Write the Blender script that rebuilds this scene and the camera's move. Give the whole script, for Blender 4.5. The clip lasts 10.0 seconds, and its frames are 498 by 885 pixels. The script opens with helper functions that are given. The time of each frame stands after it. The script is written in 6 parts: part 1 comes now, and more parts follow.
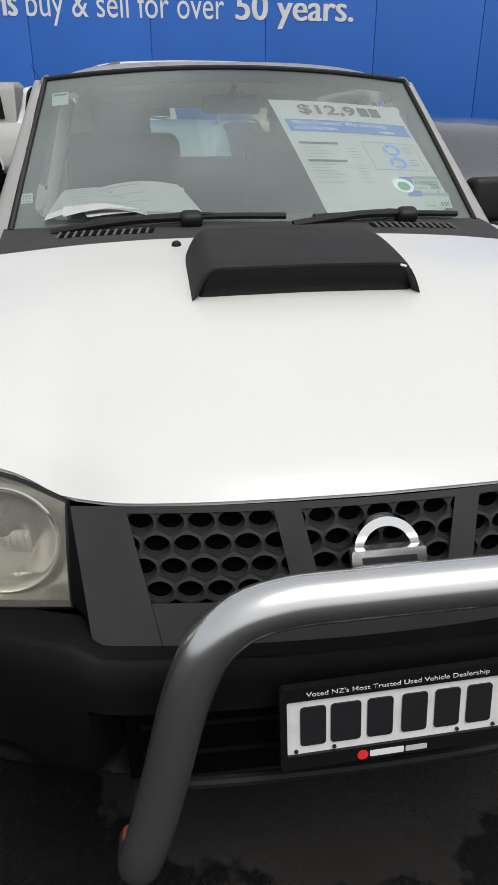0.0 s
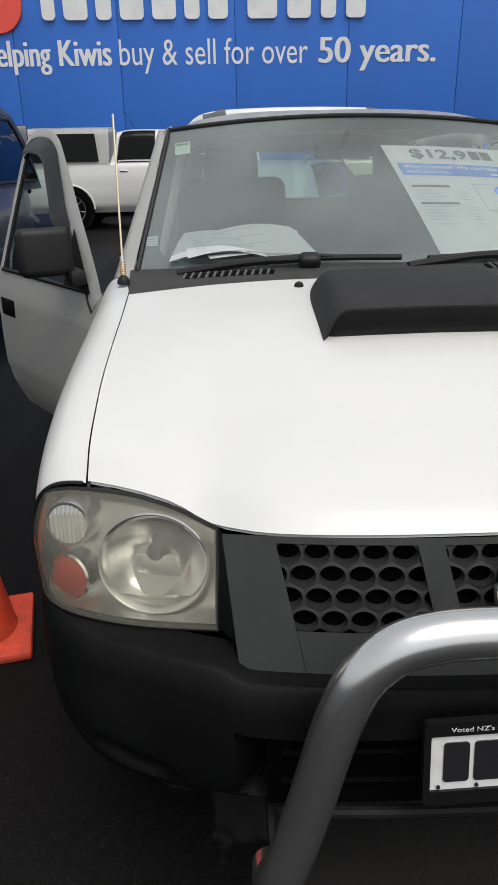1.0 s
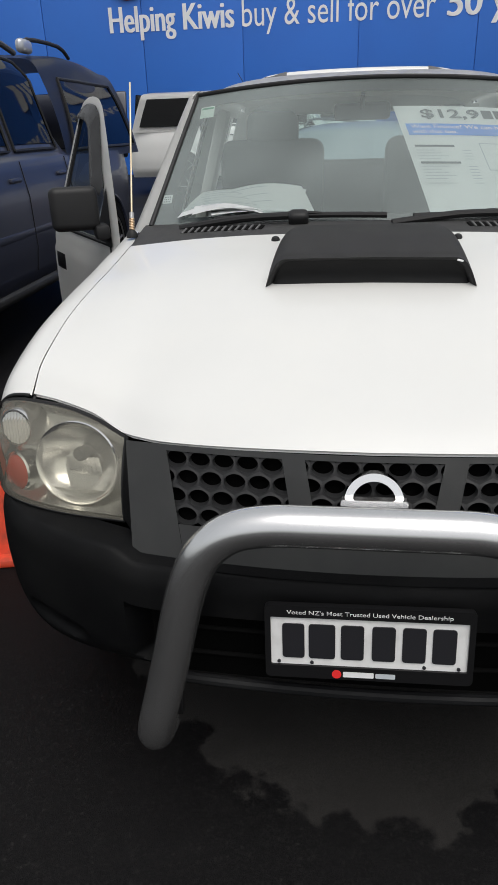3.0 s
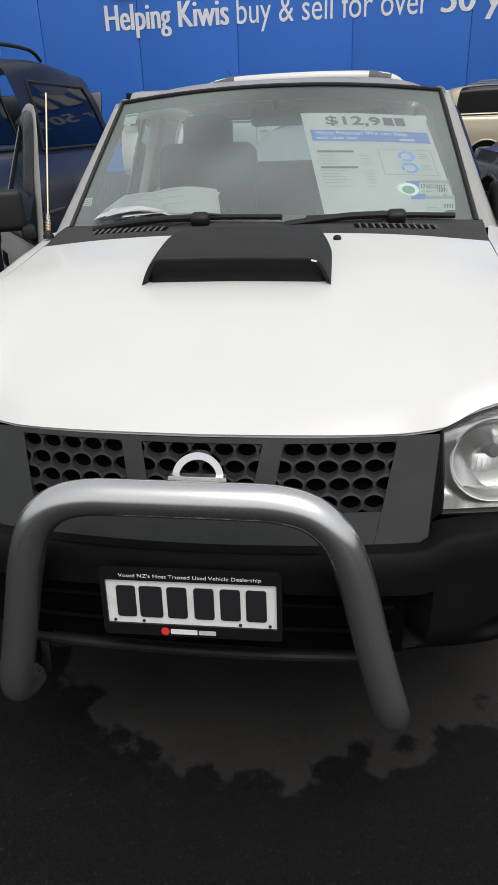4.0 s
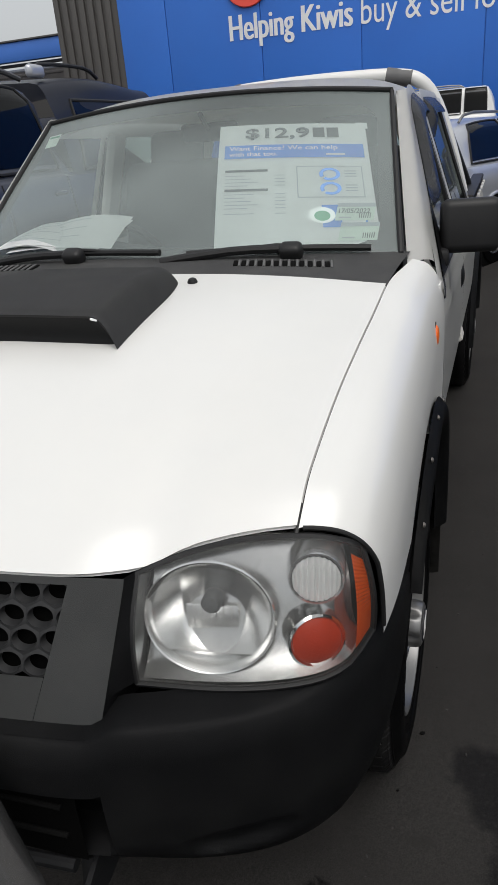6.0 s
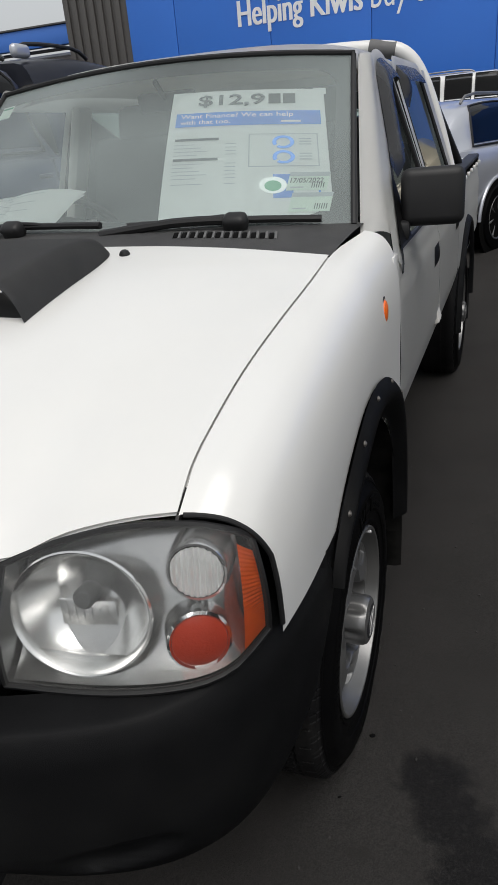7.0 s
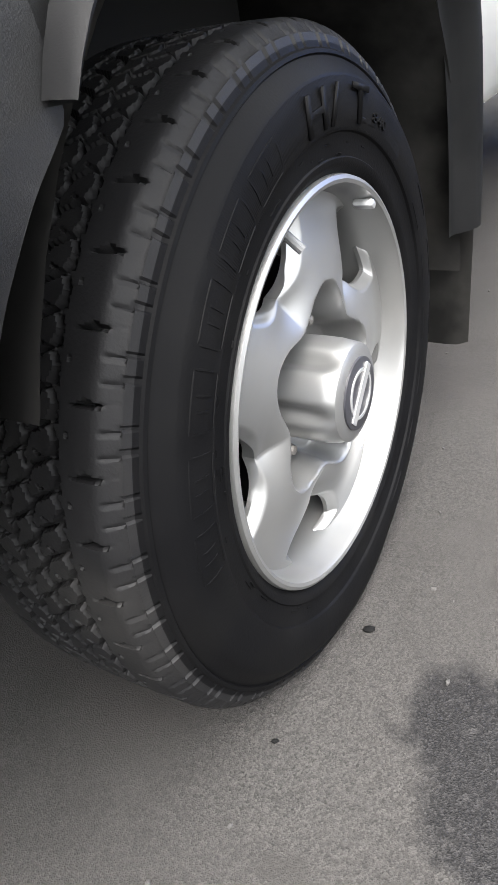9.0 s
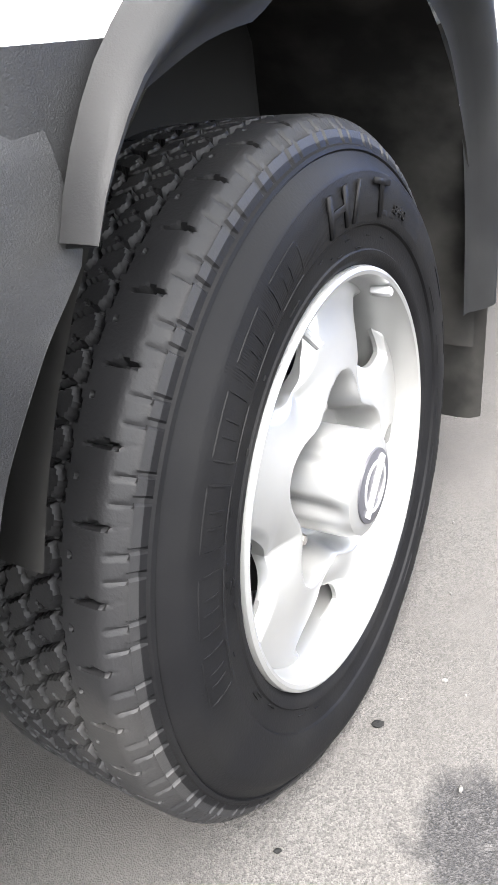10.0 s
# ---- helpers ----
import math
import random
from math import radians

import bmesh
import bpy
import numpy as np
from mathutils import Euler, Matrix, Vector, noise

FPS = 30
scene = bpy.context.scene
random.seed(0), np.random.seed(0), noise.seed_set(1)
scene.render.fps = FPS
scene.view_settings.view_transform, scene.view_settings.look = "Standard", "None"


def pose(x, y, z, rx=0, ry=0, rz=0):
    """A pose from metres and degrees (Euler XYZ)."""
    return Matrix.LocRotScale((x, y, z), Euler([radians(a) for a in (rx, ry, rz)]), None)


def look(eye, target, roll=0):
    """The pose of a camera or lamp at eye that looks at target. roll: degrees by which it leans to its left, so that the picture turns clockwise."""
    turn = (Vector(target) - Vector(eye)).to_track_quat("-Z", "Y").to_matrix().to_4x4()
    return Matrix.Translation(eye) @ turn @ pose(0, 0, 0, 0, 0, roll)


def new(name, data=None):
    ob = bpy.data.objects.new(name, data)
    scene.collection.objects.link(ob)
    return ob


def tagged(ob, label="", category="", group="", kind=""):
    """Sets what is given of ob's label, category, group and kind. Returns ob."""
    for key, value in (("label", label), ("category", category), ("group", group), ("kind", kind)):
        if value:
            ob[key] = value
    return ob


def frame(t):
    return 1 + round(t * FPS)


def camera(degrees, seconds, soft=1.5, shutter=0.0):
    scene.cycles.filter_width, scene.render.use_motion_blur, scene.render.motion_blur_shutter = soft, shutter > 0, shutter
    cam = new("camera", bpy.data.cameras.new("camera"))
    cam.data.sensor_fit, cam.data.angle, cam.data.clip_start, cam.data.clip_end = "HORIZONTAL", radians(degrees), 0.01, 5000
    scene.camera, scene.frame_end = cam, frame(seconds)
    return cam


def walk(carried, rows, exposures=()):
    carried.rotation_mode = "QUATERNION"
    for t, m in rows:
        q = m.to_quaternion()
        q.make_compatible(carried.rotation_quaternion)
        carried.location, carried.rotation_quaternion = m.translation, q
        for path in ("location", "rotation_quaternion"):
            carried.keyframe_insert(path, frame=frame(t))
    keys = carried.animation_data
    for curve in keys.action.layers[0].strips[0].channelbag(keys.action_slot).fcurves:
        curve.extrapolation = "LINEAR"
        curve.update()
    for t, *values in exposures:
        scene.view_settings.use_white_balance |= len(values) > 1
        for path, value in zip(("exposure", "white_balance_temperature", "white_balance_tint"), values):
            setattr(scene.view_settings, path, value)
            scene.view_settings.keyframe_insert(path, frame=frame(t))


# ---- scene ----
cam = camera(39.8, 10.0)
METRES, EYE, TILT, LEAN, TURN = 8.0, 1.5, 0.0, 0.0, 0.0
PATH = [
    (0, (-0.368, -1.035, 1.51), (-0.092, 0.759, 0.669), -0.2),
    (0.5, (-0.471, -1.042, 1.531), (-0.358, 0.784, 0.721), -0.2),
    (1, (-0.507, -1.067, 1.537), (-0.422, 0.784, 0.783), -1.1),
    (1.5, (-0.495, -1.099, 1.54), (-0.395, 0.745, 0.771), 0.0),
    (2, (-0.412, -1.123, 1.53), (-0.363, 0.682, 0.671), -0.3),
    (2.2, (-0.339, -1.143, 1.532), (-0.351, 0.673, 0.694), -0.9),
    (3.3, (0.02, -1.361, 1.527), (-0.282, 0.431, 0.692), -1.1),
    (3.5, (0.09, -1.396, 1.529), (-0.188, 0.383, 0.659), 0.7),
    (4, (0.302, -1.398, 1.555), (0.034, 0.397, 0.715), -2.1),
    (4.5, (0.574, -1.296, 1.546), (0.153, 0.477, 0.723), -1.4),
    (5, (0.722, -1.161, 1.543), (0.253, 0.607, 0.735), -3.8),
    (5.5, (0.85, -0.952, 1.559), (0.363, 0.809, 0.747), -3.3),
    (5.7, (0.93, -0.871, 1.554), (0.379, 0.866, 0.729), -4.0),
    (6.8, (1.141, -0.657, 1.52), (0.382, 1.023, 0.745), -4.0),
    (7, (1.164, -0.629, 1.47), (0.476, 1.057, 0.641), -5.1),
    (7.5, (1.134, -0.446, 1.341), (0.447, 1.196, 0.428), -1.0),
    (8, (1.155, -0.225, 1.15), (0.324, 1.335, 0.215), -5.3),
    (8.5, (1.183, -0.056, 0.917), (0.229, 1.348, -0.142), -7.8),
    (9, (1.173, 0.086, 0.733), (0.208, 1.477, -0.332), -9.8),
    (9.5, (1.151, 0.127, 0.701), (0.152, 1.495, -0.364), -10.5),
    (10, (1.14, 0.131, 0.773), (0.16, 1.572, -0.208), -8.1),
]

EXPOSURES = [(0.0, 1.0), (8.2, 1.0), (8.5, 1.65), (8.65, 2.0), (8.8, 3.0), (9.0, 4.25), (9.5, 5.0), (10.0, 5.6)]
walk(cam, [(t, look(eye, target, roll)) for t, eye, target, roll in PATH], EXPOSURES)

# ---- light: bright overcast sky ----
world = bpy.data.worlds.new("overcast")
scene.world = world
world.use_nodes = True
wn = world.node_tree.nodes
sky = wn.new("ShaderNodeTexSky")
sky.sky_type = "NISHITA"
sky.sun_disc = False
sky.sun_elevation = radians(64)
sky.sun_rotation = radians(152)
sky.air_density, sky.dust_density, sky.ozone_density = 1.0, 6.0, 0.6
pale = wn.new("ShaderNodeHueSaturation")
pale.inputs["Saturation"].default_value = 0.30
world.node_tree.links.new(sky.outputs[0], pale.inputs["Color"])
world.node_tree.links.new(pale.outputs[0], wn["Background"].inputs[0])
wn["Background"].inputs[1].default_value = 0.0405
cloud, both = wn.new("ShaderNodeBackground"), wn.new("ShaderNodeAddShader")
cloud.inputs[0].default_value, cloud.inputs[1].default_value = (0.955, 0.985, 1.0, 1), 0.185
world.node_tree.links.new(wn["Background"].outputs[0], both.inputs[0])
world.node_tree.links.new(cloud.outputs[0], both.inputs[1])
world.node_tree.links.new(both.outputs[0], wn["World Output"].inputs[0])
sun = new("sun", bpy.data.lights.new("sun", "SUN"))
sun.data.energy, sun.data.angle, sun.data.color = 0.56, radians(40), (1.0, 0.97, 0.93)
sun.matrix_world = look((2.8, -4.8, 12.5), (0, 0.5, 0))


# ---- materials ----
def material(name, base, rough=0.5, metal=0.0, coat=0.0, vary=0.0, scale=8.0, bump=0.0, bump_scale=200.0, dirt=None, dirt_amount=0.0, dirt_scale=3.0, spec=0.5, rough_vary=0.0):
    m = bpy.data.materials.new(name)
    m.use_nodes = True
    n, l = m.node_tree.nodes, m.node_tree.links
    p = n["Principled BSDF"]
    p.inputs["Base Color"].default_value = (*base, 1)
    p.inputs["Roughness"].default_value = rough
    p.inputs["Metallic"].default_value = metal
    p.inputs["Coat Weight"].default_value = coat
    p.inputs["Coat Roughness"].default_value = 0.04
    p.inputs["Specular IOR Level"].default_value = spec
    co = n.new("ShaderNodeTexCoord")
    colour = None
    if vary > 0:
        tex = n.new("ShaderNodeTexNoise")
        tex.inputs["Scale"].default_value, tex.inputs["Detail"].default_value = scale, 6
        l.new(co.outputs["Object"], tex.inputs["Vector"])
        mix = n.new("ShaderNodeMix")
        mix.data_type = "RGBA"
        mix.inputs[6].default_value = (*[c * (1 - vary) for c in base], 1)
        mix.inputs[7].default_value = (*[min(1, c * (1 + vary)) for c in base], 1)
        l.new(tex.outputs[0], mix.inputs[0])
        colour = mix.outputs[2]
    if dirt is not None:
        tex = n.new("ShaderNodeTexNoise")
        tex.inputs["Scale"].default_value, tex.inputs["Detail"].default_value = dirt_scale, 9
        l.new(co.outputs["Object"], tex.inputs["Vector"])
        ramp = n.new("ShaderNodeValToRGB")
        ramp.color_ramp.elements[0].position, ramp.color_ramp.elements[1].position = 0.46, 0.72
        l.new(tex.outputs[0], ramp.inputs[0])
        k = n.new("ShaderNodeMath")
        k.operation = "MULTIPLY"
        k.inputs[1].default_value = dirt_amount
        l.new(ramp.outputs[0], k.inputs[0])
        mix = n.new("ShaderNodeMix")
        mix.data_type = "RGBA"
        mix.inputs[6].default_value = (*base, 1)
        mix.inputs[7].default_value = (*dirt, 1)
        if colour:
            l.new(colour, mix.inputs[6])
        l.new(k.outputs[0], mix.inputs[0])
        colour = mix.outputs[2]
    if colour:
        l.new(colour, p.inputs["Base Color"])
    if rough_vary > 0:
        tex = n.new("ShaderNodeTexNoise")
        tex.inputs["Scale"].default_value, tex.inputs["Detail"].default_value = 14, 7
        l.new(co.outputs["Object"], tex.inputs["Vector"])
        mr = n.new("ShaderNodeMapRange")
        mr.inputs["To Min"].default_value, mr.inputs["To Max"].default_value = max(0.0, rough - rough_vary), rough + rough_vary
        l.new(tex.outputs[0], mr.inputs[0])
        l.new(mr.outputs[0], p.inputs["Roughness"])
    if bump > 0:
        tex = n.new("ShaderNodeTexNoise")
        tex.inputs["Scale"].default_value, tex.inputs["Detail"].default_value = bump_scale, 3
        l.new(co.outputs["Object"], tex.inputs["Vector"])
        b = n.new("ShaderNodeBump")
        b.inputs["Strength"].default_value, b.inputs["Distance"].default_value = bump, 0.002
        l.new(tex.outputs[0], b.inputs["Height"])
        l.new(b.outputs[0], p.inputs["Normal"])
    return m


def glass(name, tint=(0.9, 0.97, 0.95), rough=0.0, haze=0.0, haze_colour=(0.6, 0.6, 0.55), ior=1.45):
    """A thin pane: clear see-through with a real gloss, and a share of haze."""
    m = bpy.data.materials.new(name)
    m.use_nodes = True
    n, l = m.node_tree.nodes, m.node_tree.links
    n.remove(n["Principled BSDF"])
    out = n["Material Output"]
    tr, gl, fr, mix = n.new("ShaderNodeBsdfTransparent"), n.new("ShaderNodeBsdfGlossy"), n.new("ShaderNodeFresnel"), n.new("ShaderNodeMixShader")
    tr.inputs[0].default_value = (*tint, 1)
    gl.inputs["Roughness"].default_value = rough
    fr.inputs["IOR"].default_value = ior
    l.new(fr.outputs[0], mix.inputs[0])
    first = tr.outputs[0]
    if haze > 0:
        df, hz = n.new("ShaderNodeBsdfDiffuse"), n.new("ShaderNodeMixShader")
        df.inputs[0].default_value = (*haze_colour, 1)
        tex, co = n.new("ShaderNodeTexNoise"), n.new("ShaderNodeTexCoord")
        tex.inputs["Scale"].default_value, tex.inputs["Detail"].default_value = 1.6, 2
        l.new(co.outputs["Object"], tex.inputs["Vector"])
        k = n.new("ShaderNodeMath")
        k.operation = "MULTIPLY"
        k.inputs[1].default_value = 2 * haze
        l.new(tex.outputs[0], k.inputs[0])
        l.new(k.outputs[0], hz.inputs[0])
        l.new(tr.outputs[0], hz.inputs[1])
        l.new(df.outputs[0], hz.inputs[2])
        first = hz.outputs[0]
    l.new(first, mix.inputs[1])
    l.new(gl.outputs[0], mix.inputs[2])
    l.new(mix.outputs[0], out.inputs[0])
    return m


WHITE = material("white_paint", (0.6808, 0.6808, 0.6645), 0.30, coat=0.3, vary=0.03, scale=4, dirt=(0.814, 0.7844, 0.7104), dirt_amount=0.10, dirt_scale=5)
BUMPER = material("black_plastic", (0.0125, 0.0128, 0.0138), 0.50, vary=0.25, scale=9, bump=0.25, bump_scale=900, dirt=(0.0351, 0.0351, 0.03442), dirt_amount=0.35, dirt_scale=6, rough_vary=0.1, spec=0.16)
GREY_PLASTIC = material("grey_plastic", (0.0728, 0.07462, 0.07644), 0.55, vary=0.15, scale=12, bump=0.25, bump_scale=900, dirt=(0.1274, 0.1274, 0.1201), dirt_amount=0.3, rough_vary=0.08, spec=0.5)
SCOOP = material("scoop_plastic", (0.062, 0.062, 0.064), 0.58, vary=0.2, scale=14, bump=0.2, bump_scale=900, dirt=(0.085, 0.085, 0.082), dirt_amount=0.35, dirt_scale=8, spec=0.4)
COWL = material("cowl_plastic", (0.1001, 0.1001, 0.1019), 0.6, vary=0.25, scale=20, bump=0.3, bump_scale=800, dirt=(0.1274, 0.1274, 0.1201), dirt_amount=0.45, dirt_scale=8)
MESH = material("mesh_plastic", (0.017, 0.0173, 0.0182), 0.5, vary=0.2, scale=15, spec=0.4)
FRAME_BLACK = material("frame_black", (0.009, 0.009, 0.00975), 0.35, vary=0.2, spec=0.3)
FLARE = material("flare_plastic", (0.0075, 0.0077, 0.0083), 0.55, vary=0.2, scale=10, bump=0.06, bump_scale=900, dirt=(0.021, 0.021, 0.0207), dirt_amount=0.4, dirt_scale=7, spec=0.16)
LINER = material("dusty_liner", (0.01, 0.0098, 0.0095), 0.9, vary=0.3, scale=9, dirt=(0.065, 0.0624, 0.0585), dirt_amount=0.5, dirt_scale=8, spec=0.1)
BLACK = material("black_rubber", (0.0112, 0.0112, 0.0119), 0.5, vary=0.25, scale=20, spec=0.35)
# Near-black: paints the shade inside openings; also for slats, underparts and dirt clods.
VOID = material("shade_and_dark_parts", (0.004, 0.004, 0.004), 0.9, vary=0.2, spec=0.08)
TYRE = material("tyre_rubber", (0.003, 0.003, 0.0033), 0.48, vary=0.3, scale=14, bump=0.15, bump_scale=350, dirt=(0.0065, 0.0063, 0.0060), dirt_amount=0.35, dirt_scale=9, rough_vary=0.12, spec=0.03)
TREAD = material("dusty_tread", (0.0078, 0.0077, 0.0081), 0.50, vary=0.3, scale=14, bump=0.15, bump_scale=350, dirt=(0.02184, 0.02093, 0.02002), dirt_amount=0.5, dirt_scale=9, rough_vary=0.12, spec=0.09)
ALLOY = material("alloy_silver", (0.2, 0.2, 0.199), 0.38, metal=0.75, vary=0.06, scale=10, dirt=(0.34, 0.33, 0.31), dirt_amount=0.25, dirt_scale=7, rough_vary=0.08)
STEEL = material("polished_steel", (0.7392, 0.7392, 0.7392), 0.21, metal=0.95, vary=0.06, scale=5, dirt=(0.5152, 0.5096, 0.504), dirt_amount=0.25, dirt_scale=4, rough_vary=0.05)
CHROME = material("chrome", (0.84, 0.84, 0.84), 0.07, metal=1.0, vary=0.04)
REFLECTOR = material("reflector_silver", (0.80, 0.80, 0.79), 0.20, metal=0.92, vary=0.08, scale=12, rough_vary=0.06)
BRACKET = material("bracket_steel", (0.45, 0.45, 0.45), 0.45, metal=0.8, vary=0.2, scale=14, dirt=(0.18, 0.165, 0.15), dirt_amount=0.5)
RIBBED = material("ribbed_lens", (0.726, 0.737, 0.726), 0.12, metal=0.35, coat=0.6, vary=0.15, scale=30)
NUT = material("nut_steel", (0.1638, 0.1547, 0.1456), 0.45, metal=0.7, vary=0.2)
ORANGE = material("orange_lens", (0.42, 0.028, 0.002), 0.45, spec=0.15, vary=0.15, scale=40, bump=0.3, bump_scale=260)
AMBER = material("amber_reflector", (0.86, 0.1456, 0.00728), 0.28, coat=0.3, vary=0.12, scale=60)
RED = material("red_lens", (0.546, 0.02184, 0.02184), 0.22, coat=0.5, vary=0.1)
SEAT = material("seat_cloth", (0.0637, 0.06552, 0.06916), 0.9, vary=0.15, scale=12)
DASH = material("dash_plastic", (0.0819, 0.08372, 0.08736), 0.7, vary=0.15, scale=12)
TRIM = material("cabin_trim", (0.6188, 0.6006, 0.5642), 0.8, vary=0.1, scale=10)
PAPER = material("paper", (0.8424, 0.86, 0.86), 0.75, vary=0.02, scale=3)
PRINT_BLUE = material("print_blue", (0.091, 0.3094, 0.8372), 0.6, vary=0.05)
PRINT_GREY = material("print_grey", (0.546, 0.5824, 0.6188), 0.7, vary=0.05)
PRINT_DARK = material("print_dark", (0.091, 0.1001, 0.1092), 0.6, vary=0.05)
PRINT_GREEN = material("print_green", (0.05, 0.3, 0.15), 0.6, vary=0.05)
STICKER = material("sticker_paper", (0.75, 0.85, 0.775), 0.5, vary=0.08, scale=60)
INK = material("plate_ink", (0.0182, 0.0182, 0.02184), 0.4, vary=0.05)
PLATE = material("plate_white", (0.8288, 0.8288, 0.8176), 0.35, vary=0.04, scale=20, dirt=(0.504, 0.4928, 0.4704), dirt_amount=0.3, dirt_scale=30)
RED_PRINT = material("red_print", (0.86, 0.0364, 0.0364), 0.4, vary=0.05)
WHITE_PRINT = material("white_print", (0.84, 0.84, 0.84), 0.5, vary=0.03)
BLUE_WALL = material("blue_cladding", (0.0315, 0.1663, 0.63), 0.42, vary=0.07, scale=0.35, dirt=(0.035, 0.1313, 0.525), dirt_amount=0.3, dirt_scale=0.6)
DARK_CLAD = material("dark_cladding", (0.082, 0.077, 0.074), 0.5, vary=0.1, scale=1.5)
SIGN_RED = material("sign_red", (0.86, 0.091, 0.0637), 0.45, vary=0.04, scale=2)
SIGN_WHITE = material("sign_white", (0.825, 0.825, 0.825), 0.45, vary=0.05, scale=2, dirt=(0.525, 0.55, 0.625), dirt_amount=0.3)
NAVY = material("navy_paint", (0.024, 0.028, 0.047), 0.32, coat=0.25, vary=0.1, scale=3, dirt=(0.0728, 0.0728, 0.0819), dirt_amount=0.15)
SILVER = material("silver_paint", (0.4368, 0.455, 0.5005), 0.30, metal=0.4, coat=0.7, vary=0.03)
BEIGE = material("beige_paint", (0.4914, 0.4277, 0.3094), 0.3, metal=0.3, coat=0.7, vary=0.03)
CHARCOAL = material("charcoal_paint", (0.0546, 0.06006, 0.0728), 0.25, coat=0.8, vary=0.05)
CONE = material("cone_orange", (0.7644, 0.07644, 0.03276), 0.5, vary=0.15, scale=10, dirt=(0.182, 0.0546, 0.0364), dirt_amount=0.6, dirt_scale=14, bump=0.2, bump_scale=120)
GRIT = material("grit_stone", (0.03276, 0.03094, 0.02912), 0.9, vary=0.4, scale=80)
COPPER = material("antenna_spring", (0.6006, 0.455, 0.3094), 0.4, metal=0.8, vary=0.2)
ROD = material("antenna_rod", (0.7644, 0.6552, 0.455), 0.35, metal=0.6, vary=0.15)
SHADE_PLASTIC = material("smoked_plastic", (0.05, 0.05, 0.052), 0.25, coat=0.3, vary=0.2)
BOARD = material("blue_fascia", (0.0546, 0.182, 0.6006), 0.5, vary=0.06, scale=0.6)
# The diffuse haze is dust plus the sky's milky reflection, painted in.
SCREEN = glass("windscreen_glass", (0.80, 0.87, 0.85), 0.0, 0.22, (0.62, 0.71, 0.70))
TINT = glass("tinted_glass", (0.10, 0.12, 0.15), 0.03, ior=1.33)
SIDE = glass("side_glass", (0.66, 0.75, 0.74), 0.0)
LENS_CLEAR = glass("clear_lens", (0.93, 0.94, 0.94), 0.02, 0.03, (0.8, 0.8, 0.78))
LENS_HAZY = glass("hazed_lens", (0.86, 0.84, 0.76), 0.05, 0.11, (0.80, 0.76, 0.63))


